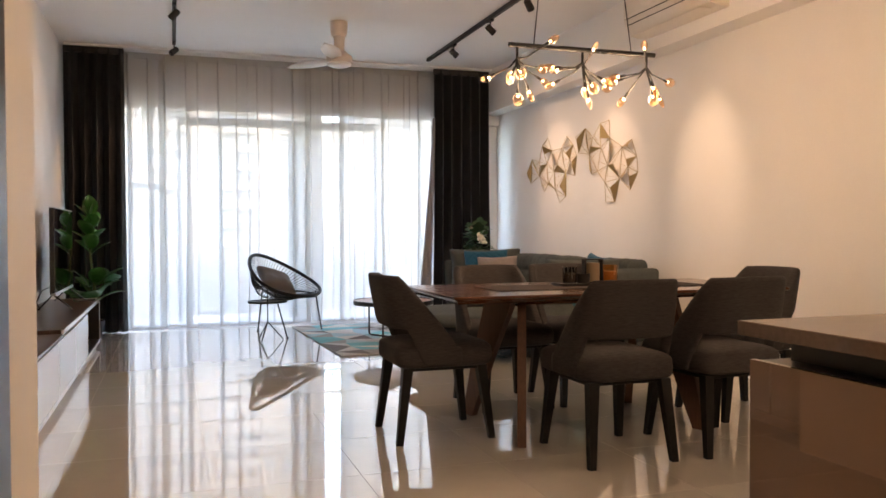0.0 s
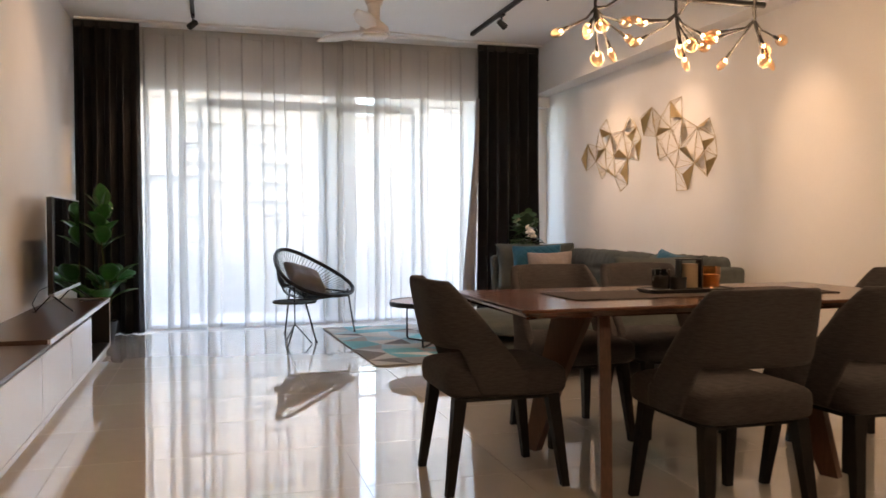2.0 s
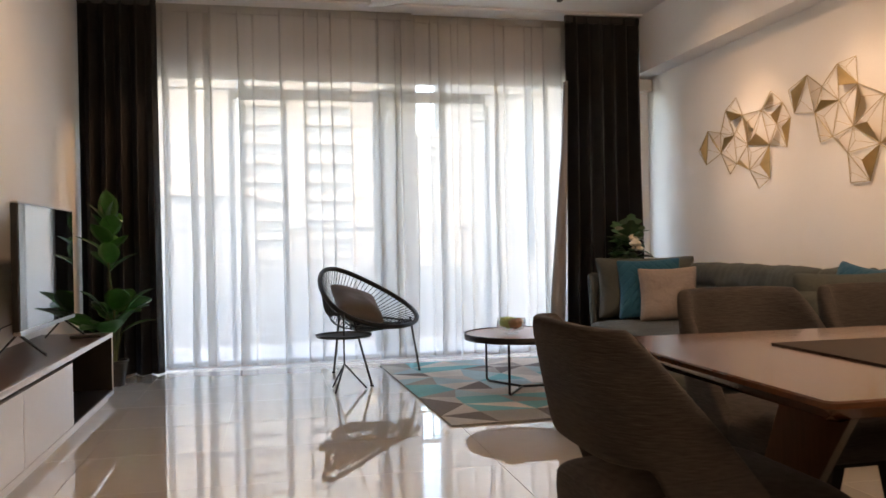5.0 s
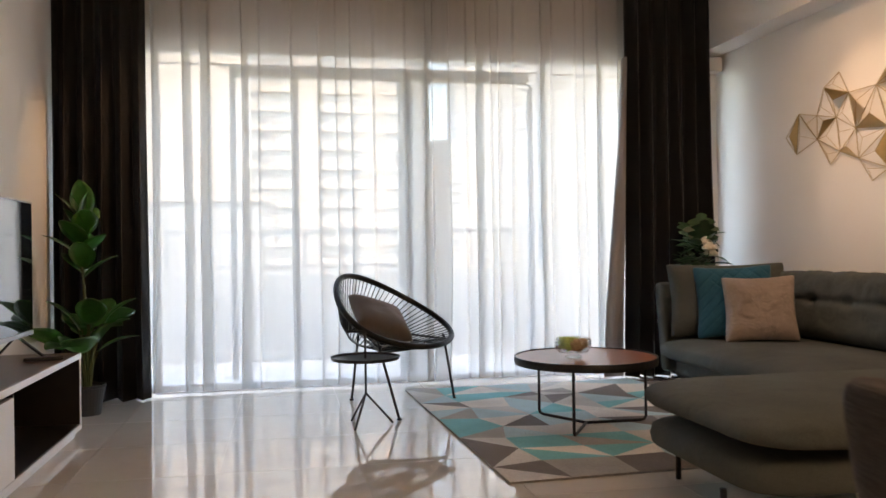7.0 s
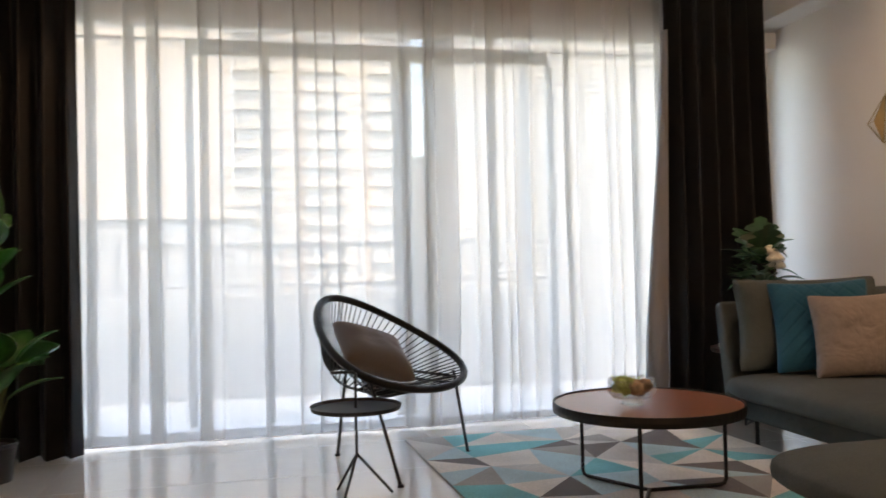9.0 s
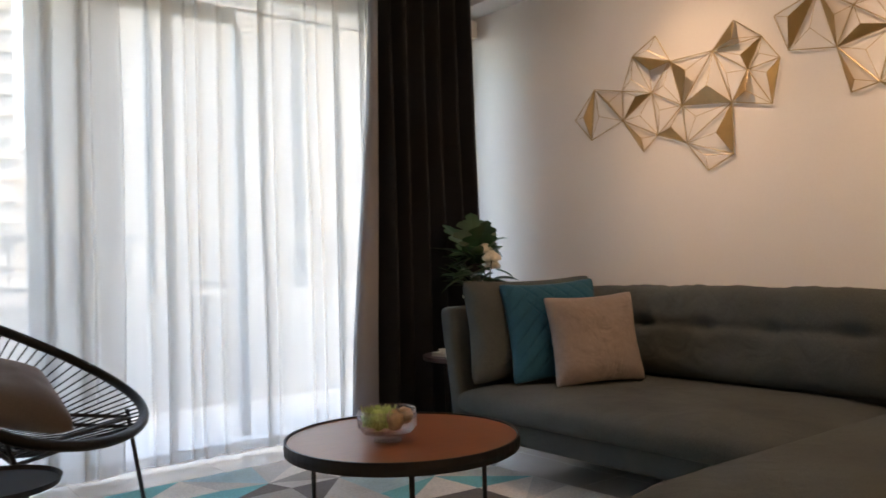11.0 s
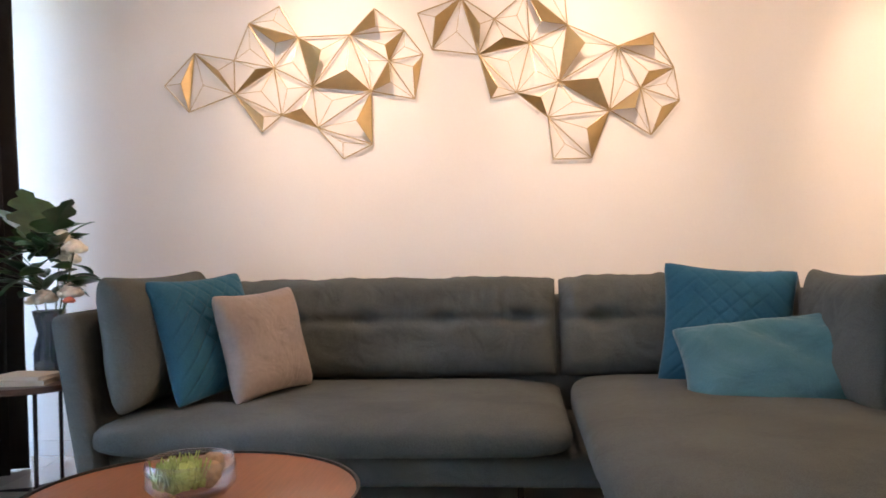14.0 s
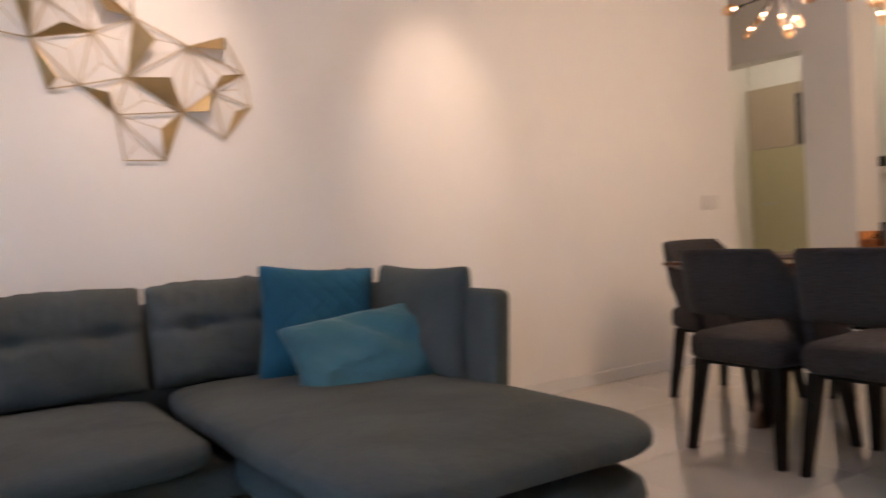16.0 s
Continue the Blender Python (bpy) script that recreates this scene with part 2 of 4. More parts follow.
M_RAIL = material("grey_balcony_rail", (0.25, 0.26, 0.27), 0.45, metal=0.3)
M_CONCRETE = material("balcony_concrete", (0.55, 0.55, 0.53), 0.8, grain=0.05, scale=30, blot=0.05)
M_PARAPET = material("parapet_paint", (0.40, 0.40, 0.395), 0.8, grain=0.04, scale=20, blot=0.05)
M_SLAB = material("balcony_slab_paint", (0.24, 0.23, 0.22), 0.8, grain=0.05, scale=0.8, blot=0.05)
M_TOWER = material("tower_render", (0.21, 0.19, 0.175), 0.85, grain=0.06, scale=0.8, blot=0.05)
M_TOWER_B = material("tower_render_grey", (0.15, 0.155, 0.165), 0.85, grain=0.06, scale=0.8, blot=0.05)
# dark glass colour that also carries the shade of the window recesses
M_BAND = material("tower_shadow_glass", (0.15, 0.155, 0.165), 0.3, grain=0.2, scale=0.6)
M_GROUND = material("far_ground", (0.20, 0.21, 0.18), 0.95, grain=0.3, scale=0.05, blot=0.2)
RUG = [material("rug_" + nm, c, 0.95, grain=0.20, scale=90, blot=0.28, bump=0.6, sheen=0.2) for nm, c in (
    ("cream", (0.74, 0.70, 0.64)), ("pale_grey", (0.56, 0.55, 0.52)), ("turquoise", (0.13, 0.48, 0.52)), ("pale_blue", (0.40, 0.58, 0.62)),
    ("charcoal", (0.13, 0.115, 0.11)), ("mid_grey", (0.34, 0.33, 0.31)))]


# ---- building tools ----
def mesh_object(name, bm, mt, parent=None, label="", smooth=False):
    me = bpy.data.meshes.new(name)
    bmesh.ops.recalc_face_normals(bm, faces=bm.faces)
    bm.to_mesh(me)
    bm.free()
    for m in (mt if isinstance(mt, (list, tuple)) else [mt]):
        me.materials.append(m)
    if smooth:
        me.polygons.foreach_set("use_smooth", [True] * len(me.polygons))
    ob = new(name, me)
    if parent is not None:
        ob.parent = parent
    if label:
        ob["label"] = label
    return ob


def part(name, bm, mt, parent, label="", smooth=False):
    return mesh_object(name, bm, mt, parent, label, smooth)


def thing(name, label, category, m=None, group="", kind=""):
    ob = tagged(new(name), label, category, group, kind)
    if m is not None:
        ob.matrix_world = m
    return ob


def box(x0, x1, y0, y1, z0, z1, bevel=0.0, seg=2, bm=None):
    own = bm is None
    b = bmesh.new()
    bmesh.ops.create_cube(b, size=1)
    for v in b.verts:
        v.co = Vector((x0 + (v.co.x + 0.5) * (x1 - x0), y0 + (v.co.y + 0.5) * (y1 - y0), z0 + (v.co.z + 0.5) * (z1 - z0)))
    if bevel:
        bmesh.ops.bevel(b, geom=b.edges[:], offset=bevel, segments=seg, profile=0.6, affect="EDGES")
    if own:
        return b
    join(bm, b)
    return bm


def join(bm, other):
    vs = [bm.verts.new(v.co) for v in other.verts]
    other.verts.index_update()
    for f in other.faces:
        bm.faces.new([vs[v.index] for v in f.verts])
    other.free()
    return bm


def loft(rings, closed=True, cap=True, bm=None):
    """Skin over rings of points, each with the same count."""
    bm = bm if bm is not None else bmesh.new()
    vr = [[bm.verts.new(p) for p in ring] for ring in rings]
    n = len(vr[0])
    for a, b in zip(vr, vr[1:]):
        for i in range(n if closed else n - 1):
            j = (i + 1) % n
            bm.faces.new((a[i], a[j], b[j], b[i]))
    if cap and closed:
        bm.faces.new(vr[0][::-1]), bm.faces.new(vr[-1])
    return bm


def lathe(profile, n=32, centre=(0, 0, 0), bm=None, cap=True):
    """profile: rows of radius and height."""
    return loft([[Vector((centre[0] + r * math.cos(2 * math.pi * i / n), centre[1] + r * math.sin(2 * math.pi * i / n), centre[2] + z)) for i in range(n)] for r, z in profile], bm=bm, cap=cap)


def tube(points, radius, n=8, loop=False, bm=None):
    pts = [Vector(p) for p in points]
    count = len(pts)
    rings, up = [], None
    for i, p in enumerate(pts):
        if loop:
            d = pts[(i + 1) % count] - pts[i - 1]
        else:
            d = pts[min(i + 1, count - 1)] - pts[max(i - 1, 0)]
        d.normalize()
        if up is None:
            up = d.orthogonal().normalized()
        up = (up - d * up.dot(d)).normalized()
        side = d.cross(up)
        r = radius[i] if isinstance(radius, (list, tuple)) else radius
        rings.append([p + (up * math.cos(2 * math.pi * k / n) + side * math.sin(2 * math.pi * k / n)) * r for k in range(n)])
    if loop:
        rings.append(rings[0])
        b = loft(rings, cap=False, bm=bm)
        bmesh.ops.remove_doubles(b, verts=b.verts[:], dist=1e-5)
        return b
    return loft(rings, bm=bm)


def ring(radius, centre=(0, 0, 0), n=48):
    return [Vector((centre[0] + radius * math.cos(2 * math.pi * i / n), centre[1] + radius * math.sin(2 * math.pi * i / n), centre[2])) for i in range(n)]


def rounded(hx, hy, hz, power=5.0, n=24, rows=12, dent=None, zpower=None):
    """A soft block: a superellipsoid with half sizes hx, hy, hz about the origin."""
    def sg(v, p):
        return math.copysign(abs(v) ** p, v)
    rings = []
    e = 2.0 / power
    ez = 2.0 / (zpower or power)
    for j in range(rows + 1):
        a = -math.pi / 2 + math.pi * j / rows
        ca, sa = max(math.cos(a), 0.0), math.sin(a)
        rings.append([Vector((hx * ca ** ez * sg(math.cos(t), e), hy * ca ** ez * sg(math.sin(t), e), hz * sg(sa, ez))) for t in [2 * math.pi * (i + 0.5) / n for i in range(n)]])
    b = loft(rings, cap=False)
    bmesh.ops.remove_doubles(b, verts=b.verts[:], dist=1e-5)
    if dent:
        for v in b.verts:
            v.co = dent(v.co)
    return b


def cushion(w, h, depth, seed=1, quilt=0.0, n=22, slump=0.0, crush=0.0):
    """A scatter cushion standing in the local xz plane, corners drawn out, both faces puffed."""
    b = bmesh.new()
    grid = {}
    for side in (-1, 1):
        for i in range(n + 1):
            for j in range(n + 1):
                u, v = -1 + 2 * i / n, -1 + 2 * j / n
                edge = i in (0, n) or j in (0, n)
                if edge and side == 1:
                    grid[side, i, j] = grid[-1, i, j]
                    continue
                puff = max(0.0, (1 - u ** 4) * (1 - v ** 4)) ** 0.55
                pu, pv = 1 - 0.10 * (1 - v * v) ** 0.8, 1 - 0.10 * (1 - u * u) ** 0.8
                wave = noise.noise((u * 1.6 + seed, v * 1.6, side * 3 + seed)) * 0.16 * puff + noise.noise((u * 5 + seed, v * 5, side)) * 0.035 * puff
                y = side * depth * (puff * (1 + wave) * 0.5)
                if quilt and not edge:
                    rise, fall = abs(math.sin((u + v) * math.pi * 3.1)), abs(math.sin((u - v) * math.pi * 3.1))
                    q = min(rise if u + 0.4 * v > -0.35 else 1.0, fall if u - 0.4 * v < 0.35 else 1.0)
                    y -= side * quilt * max(0.0, 1 - q * 2.6) * puff
                if crush and not edge:
                    r = math.hypot(u - 0.05, v + 0.05)
                    fold = abs(noise.noise((u * 2.3 + seed, v * 3.1 - seed, 0.7)))
                    y -= side * crush * (max(0.0, 1 - fold * 7) * max(0.0, 1 - r) * 1.2 + 0.5 * math.exp(-r * r * 9)) * puff
                # a slumped cushion bulges along its top and lifts at one lower corner
                x = w / 2 * u * pu * (1 - 0.13 * slump * max(0.0, v) * max(0.0, u))
                sag = slump * h * (0.34 * max(0.0, u) ** 2 * (1 - v) / 2 - 0.10 * max(0.0, u) ** 3 * (1 + v) / 2 + 0.05 * noise.noise((u * 1.5 + seed, 0.3, 0.1)))
                if slump:
                    y += side * 0.02 * slump * noise.noise((u * 3 + v * 2, v * 1.2 - u, seed)) * puff
                soft_corner = 1 - 0.055 * (u * u * v * v) ** 5
                grid[side, i, j] = b.verts.new((x * soft_corner, y, h / 2 * v * pv * soft_corner + sag))
    for side in (-1, 1):
        for i in range(n):
            for j in range(n):
                f = [grid[side, i, j], grid[side, i + 1, j], grid[side, i + 1, j + 1], grid[side, i, j + 1]]
                b.faces.new(f if side < 0 else f[::-1])
    return b


def leaf_blade(length, width, droop, fold=0.25, n=8, notches=0):
    """A leaf along local +x, from its stalk, with a folded midrib and a pointed, drooping tip."""
    b = bmesh.new()
    rows = []
    for i in range(n + 1):
        s = i / n
        half = width / 2 * math.sin(math.pi * min(1, s * 0.94 + 0.06)) ** 0.75
        if notches and 1 < i < n and i % 3 == 0:
            half *= 0.55
        z = -droop * length * s * s
        rows.append([b.verts.new((length * s, k * half, z + abs(k) * half * fold)) for k in (-1, -0.5, 0, 0.5, 1)])
    for a, c in zip(rows, rows[1:]):
        for k in range(4):
            b.faces.new((a[k], a[k + 1], c[k + 1], c[k]))
    bmesh.ops.remove_doubles(b, verts=b.verts[:], dist=1e-5)
    ext = bmesh.ops.solidify(b, geom=b.faces[:], thickness=0.0015)
    return b


def structure(name, bm, mt, label, category, smooth=False):
    return tagged(mesh_object(name, bm, mt, None, label, smooth), label, category, kind="structure")


# ---- large structure ----
T = 0.15
structure("wall_left", box(XL - T, XL, 2.96, YW + 0.3, 0, ZC), M_WALL, "off-white painted plaster wall behind the television", "wall")
structure("wall_right", box(XR, XR + T, 2.68, YW + 0.3, 0, ZC), M_WALL, "off-white painted plaster wall washed by warm spotlights", "wall")
structure("wall_entry", box(XL - T, -0.43, 2.46, 2.957, 0, ZC), M_WALL, "white painted wall end at the entry", "wall")
structure("wall_entry_side", box(XL - T, -0.98, -2.5, 2.457, 0, ZC), M_WALL, "white painted entry wall", "wall")
structure("wall_back", box(XL - T, 5.65, -2.65, -2.503, 0, ZC), M_WALL, "plain white kitchen end wall", "wall")
structure("wall_passage_right", box(5.5, 5.65, -2.5, 2.68, 0, ZC), M_WALL, "plain white passage wall", "wall")
structure("wall_passage_return", box(XR + T + 0.002, 5.65, 2.683, 2.83, 0, ZC), M_WALL, "plain white return wall", "wall")
structure("wall_kitchen", box(3.30, 4.22, 0.45, 0.60, 0, ZC), M_WALL, "plain white wall beside the kitchen counter", "wall")
structure("wall_passage_end", box(4.223, 5.497, -0.10, 0.05, 0, ZC), M_WALL, "white wall at the end of the passage", "wall")
structure("column", box(3.56, 3.95, 1.25, 1.55, 0, ZC), M_WALL, "white square column at the passage opening", "column")
structure("wall_above_opening", box(3.953, 5.497, 1.35, 1.55, 2.12, ZC), M_WALL, "white wall above the passage opening", "wall")
structure("ceiling", box(XL - T, 5.65, -2.65, YW + 0.3, ZC + 0.002, ZC + 0.15), M_CEIL, "flat white painted ceiling", "ceiling")
structure("beam", box(BEAM_X, XR - 0.002, 2.7, YW - 0.002, BEAM_Z, ZC), M_WALL, "white boxed ceiling beam along the wall", "beam")
structure("wall_window_head", box(XL, XR, YW, YW + 0.2, WIN_TOP, ZC), M_WALL, "white wall above the balcony doors", "wall")
structure("wall_window_left", box(XL, WIN_L, YW, YW + 0.2, 0, WIN_TOP - 0.002), M_WALL, "white wall beside the balcony doors", "wall")
structure("wall_window_right", box(WIN_R, XR, YW, YW + 0.2, 0, WIN_TOP - 0.002), M_WALL, "white wall beside the balcony doors", "wall")
structure("trim_pelmet", box(3.30, 3.70, 8.93, YW - 0.003, 2.27, 2.375, 0.004), M_TRIM, "grey-white boxed trim end beside the curtain", "trim")

for n, (a, b_, c, d) in {"baseboard_right": (XR - 0.012, XR - 0.001, 2.7, 9.0), "baseboard_left": (XL + 0.001, XL + 0.012, 7.8, 9.0)}.items():
    structure(n, box(a, b_, c, d, 0.001, 0.07, 0.002), M_TRIM, "low white skirting board", "baseboard")

floor = structure("floor", box(XL - T, 5.65, -2.65, YW + 0.2, -0.12, -0.0025), M_GROUT, "glossy cream porcelain tile floor with fine joints", "floor")

# sliding balcony doors
win = thing("window_1", "wide grey-framed sliding glass balcony doors", "window", kind="structure")
fy0, fy1 = YW + 0.05, YW + 0.11
part("window_frame", box(WIN_L, WIN_R, fy0 - 0.02, fy1, WIN_TOP - 0.014, WIN_TOP, 0.003), M_WINFRAME, win, "white head frame")
part("transom_bar", box(WIN_L, WIN_R, fy0 + 0.006, fy1 - 0.006, WIN_TOP - 0.098, WIN_TOP - 0.086, 0.002), M_WINFRAME, win)
strip = part("pane", box(WIN_L, WIN_R, fy0 + 0.027, fy0 + 0.035, WIN_TOP - 0.085, WIN_TOP - 0.015), M_GLASS, win)
strip.visible_shadow = False
part("sash_rail", box(0.05, 2.22, fy0 + 0.002, fy1 - 0.002, WIN_TOP - 0.175, WIN_TOP - 0.099, 0.004), M_ALU, win)
part("window_frame", box(WIN_L, WIN_R, fy0, fy1, 0.0, 0.03, 0.004), M_WINFRAME, win)
MULL = (WIN_L + 0.03, 0.07, 0.50, 1.29, 2.23, WIN_R - 0.03)
for x in MULL:
    half = 0.06 if x == 1.29 else 0.022
    part("mullion", box(x - half, x + half, fy0 + 0.004, fy1 - 0.004, 0.05, WIN_TOP - 0.177, 0.004), M_ALU, win)
for x0, x1 in zip(MULL, MULL[1:]):
    pane = part("pane", box(x0 + 0.022, x1 - 0.022, fy0 + 0.025, fy0 + 0.033, 0.05, WIN_TOP - 0.099), M_GLASS, win)
    pane.visible_shadow = False

# ---- outside ----
structure("balcony_floor", box(-3.0, 6.0, YW + 0.203, 10.75, -0.2, -0.02), M_CONCRETE, "pale concrete balcony floor", "balcony")
structure("balcony_parapet", box(-3.0, 6.0, 10.57, 10.72, -0.018, 0.745, 0.01), M_PARAPET, "pale painted balcony parapet below the railing", "parapet")
rail = thing("balcony_railing", "grey metal balcony railing with thin upright bars", "railing")
part("top_rail", box(-3.0, 6.0, 10.62, 10.67, 1.10, 1.145, 0.006), M_RAIL, rail)
part("bottom_rail", box(-3.0, 6.0, 10.63, 10.66, 0.80, 0.825, 0.004), M_RAIL, rail)
bar_mesh = None
for i in range(76):
    x = -2.95 + i * 0.118
    thick = 0.020 if i % 10 == 0 else 0.007
    part("post" if i % 10 == 0 else "bar", box(x - thick, x + thick, 10.645 - thick, 10.645 + thick, 0.748 if i % 10 == 0 else 0.825, 1.10), M_RAIL, rail)
structure("ground", box(-1500, 1500, -400, 3000, -46.2, -46), M_GROUND, "hazy far ground below the flats", "ground")


def tower(x, y, w, d, top, floors, mt, label, bays, plain=False):
    t = thing("apartment_building", label, "building", pose(x, y, -46), group="towers beyond the balcony")
    h = top + 46
    part("wall", box(-w / 2, w / 2, 0, d, 0, h), mt, t)
    part("roof", box(-w / 2 - 0.4, w / 2 + 0.4, -0.4, d, h + 0.01, h + 1.2), mt, t)
    fh = h / floors
    slab, band = bmesh.new(), bmesh.new()
    bw = w / bays
    for f in range(floors):
        z = f * fh
        if z < 46 - 14:
            continue
        for k in range(bays):
            x0 = -w / 2 + k * bw
            if plain and k % 3 != 2:
                continue
            if k % 3 == 2:
                box(x0 + bw * 0.3, x0 + bw * 0.7, -0.06, -0.01, z + fh * 0.35, z + fh * 0.8, bm=band)
            else:
                box(x0 + bw * 0.12, x0 + bw * 0.92, -0.06, -0.01, z + fh * 0.30, z + fh * 0.92, bm=band)
                box(x0 + bw * 0.06, x0 + bw * 0.98, -0.7, -0.07, z - 0.1, z + 0.95, bm=slab)
    tagged(part("windows", band, M_BAND, t, "rows of dark shaded windows"), kind="stuff")
    if not plain:
        tagged(part("balconies", slab, M_SLAB, t, "rows of pale balcony parapets"), kind="stuff")
    return t


tower(-14.5, 118, 20, 12, 70, 38, M_TOWER, "pinkish cream apartment tower with small windows", 9, plain=True)
tower(9.5, 132, 28, 14, 62, 36, M_TOWER, "cream apartment tower with rows of balconies", 8)
tower(80, 300, 32, 16, 150, 65, M_TOWER_B, "pale grey apartment tower with stacked balconies", 9)
tower(140, 330, 62, 18, 160, 68, M_TOWER_B, "pale grey apartment tower set back behind another", 15)
tower(222, 350, 70, 18, 130, 58, M_TOWER, "cream apartment tower behind another tower", 15)
tower(-52, 140, 34, 12, 66, 38, M_TOWER_B, "pale apartment tower with plain walls", 7, plain=True)
tower(50, 250, 30, 14, 34, 27, M_TOWER, "lower cream block between the towers", 7)
low = thing("parking_podium", "low pale podium building below the towers", "building", pose(-6, 62, -46))
part("wall", box(-14, 5.2, 0, 10, 0, 50.6), M_TOWER_B, low)
part("roof", box(-14.3, 5.5, -0.3, 10, 50.61, 51.2), M_TOWER, low)


# ---- curtains ----
def drape(x0, x1, y, z0, z1, folds, amp, seed, flare=0.15, overlap=0.0, per=14, rows=14, thick=0.0):
    """Pleated cloth hanging from z1: deep regular folds at the hem, tight gathers at the top."""
    rnd = random.Random(seed)
    phase = [rnd.uniform(-0.5, 0.5) for _ in range(folds + 2)]
    size = [rnd.uniform(0.65, 1.3) for _ in range(folds + 2)]
    b = bmesh.new()
    n = folds * per
    grid = []
    for j in range(rows + 1):
        s = j / rows
        z = z1 + (z0 - z1) * s
        line = []
        for i in range(n + 1):
            u = i / n * folds
            k = int(u)
            f = u - k
            f = f * f * (3 - 2 * f)
            a = (size[k] * (1 - f) + size[min(k + 1, folds)] * f) * amp * (0.45 + 0.55 * min(1, s * 1.6))
            p = 2 * math.pi * u + (phase[k] * (1 - f) + phase[min(k + 1, folds)] * f) * (0.5 + s)
            mid = (x0 + x1) / 2
            x = x0 + (x1 - x0) * i / n
            x = mid + (x - mid) * (1 + flare * (s - 0.3) ** 2 * (1 if s > 0.3 else 0))
            x += overlap * (x1 - x0) / folds * math.sin(2 * p) * (0.3 + 0.7 * s)
            wob = 0.012 * noise.noise((x * 3, z * 1.5, seed)) * s
            line.append(b.verts.new((x, y + a * math.sin(p) + wob, z + (0.004 * math.sin(p * 0.5 + seed) if j == rows else 0))))
        grid.append(line)
    for a, c in zip(grid, grid[1:]):
        for i in range(n):
            b.faces.new((a[i], a[i + 1], c[i + 1], c[i]))
    if thick:
        bmesh.ops.solidify(b, geom=b.faces[:], thickness=thick)
    return b


def curtain(label, x0, x1, y, mt, folds, amp, seed, flare, overlap=0.0, z0=0.006, thick=0.0, lining=None):
    t = thing("curtain", label, "curtain")
    part("cloth", drape(x0, x1, y, z0, 2.845, folds, amp, seed, flare, overlap, thick=thick), mt, t, smooth=True)
    part("heading_tape", box(x0, x1, y - 0.018, y + 0.018, 2.80, 2.862, 0.006), mt, t)
    return t


def voile_panel(x0, x1, y, z0, z1, seed, rows=16):
    """Thin cloth in irregular flat folds: it runs on, doubles back a little, and runs on again."""
    rnd = random.Random(seed)
    marks, x, s = [(x0, 0.0)], x0, 1
    while x < x1 - 0.05:
        step = rnd.choice((0.06, 0.10, 0.14, 0.19)) * rnd.uniform(0.8, 1.2)
        back_ = rnd.choice((0.008, 0.012, 0.02, 0.06)) * rnd.uniform(0.7, 1.2)
        x = min(x + step + back_, x1 + 0.03)
        marks += [(x, 0.020 * rnd.uniform(0.6, 1.4)), (x - back_, -0.020 * rnd.uniform(0.6, 1.4))]
        x -= back_
    path = []
    for k in range(len(marks) - 1):
        a, b_ = marks[k], marks[k + 1]
        for i in range(6):
            f = i / 6
            e = f * f * (3 - 2 * f)
            path.append((a[0] + (b_[0] - a[0]) * (0.35 * f + 0.65 * e), a[1] + (b_[1] - a[1]) * e))
    path.append(marks[-1])
    bm = bmesh.new()
    grid = []
    for j in range(rows + 1):
        f = j / rows
        z = z1 + (z0 - z1) * f
        line = []
        for i, (px, py) in enumerate(path):
            sway = noise.noise((i * 0.06, z * 0.55, seed)) * 0.035 * (0.3 + 0.7 * f)
            swell = 0.55 + 0.50 * f + 0.3 * noise.noise((i * 0.05, z, seed + 5))
            line.append(bm.verts.new((px + sway, y + py * swell, z + (0.012 * noise.noise((px * 4, seed, 0)) if j == rows else 0))))
        grid.append(line)
    for a, c in zip(grid, grid[1:]):
        for i in range(len(path) - 1):
            bm.faces.new((a[i], a[i + 1], c[i + 1], c[i]))
    return bm


def sheer(label, x0, x1, y, seed):
    t = thing("curtain", label, "curtain")
    part("cloth", voile_panel(x0, x1, y, 0.02, 2.84, seed), M_SHEER, t, smooth=True)
    part("heading_tape", box(x0, x1, y - 0.008, y + 0.008, 2.80, 2.862, 0.003), M_SHEER, t)
    part("hem_weight", tube([(x0 + (x1 - x0) * i / 24, y + 0.02 * math.sin(i * 1.9), 0.018) for i in range(25)], 0.0025, 5), M_TRIM, t, "thin weighted hem cord")
    return t


sheer("sheer white voile curtain hanging to the floor", -0.60, 1.54, 8.90, 3)
sheer("sheer white voile curtain beside the dark drape", 1.30, 3.44, 8.95, 8)
curtain("charcoal blackout curtain gathered beside the plant", -1.01, -0.45, 8.76, M_BLACKOUT, 5, 0.062, 5, 0.06, 0.05, thick=0.004)
curtain("charcoal blackout curtain gathered beside the sofa", 2.83, 3.50, 8.77, M_BLACKOUT, 6, 0.062, 11, 0.16, 0.05, thick=0.004)
drape_right = next(o for o in scene.collection.objects if o.get("label") == "charcoal blackout curtain gathered beside the sofa")
part("lining", loft([[Vector((x, y, z)) for x, y in ((a, 8.735), (b_, 8.715), (b_ + 0.01, 8.76), (a + 0.01, 8.79))] for z, a, b_ in ((0.02, 2.645, 2.77), (0.5, 2.665, 2.78), (1.1, 2.72, 2.80), (1.7, 2.775, 2.815), (2.3, 2.81, 2.83))]), M_LINING, drape_right, "grey curtain lining turned outwards", smooth=True)
track = tagged(mesh_object("curtain_rail", box(-1.0, 3.52, 8.72, 8.98, 2.866, 2.888, 0.004), M_TRIM, None), "thin white ceiling curtain rail", "curtain rail")


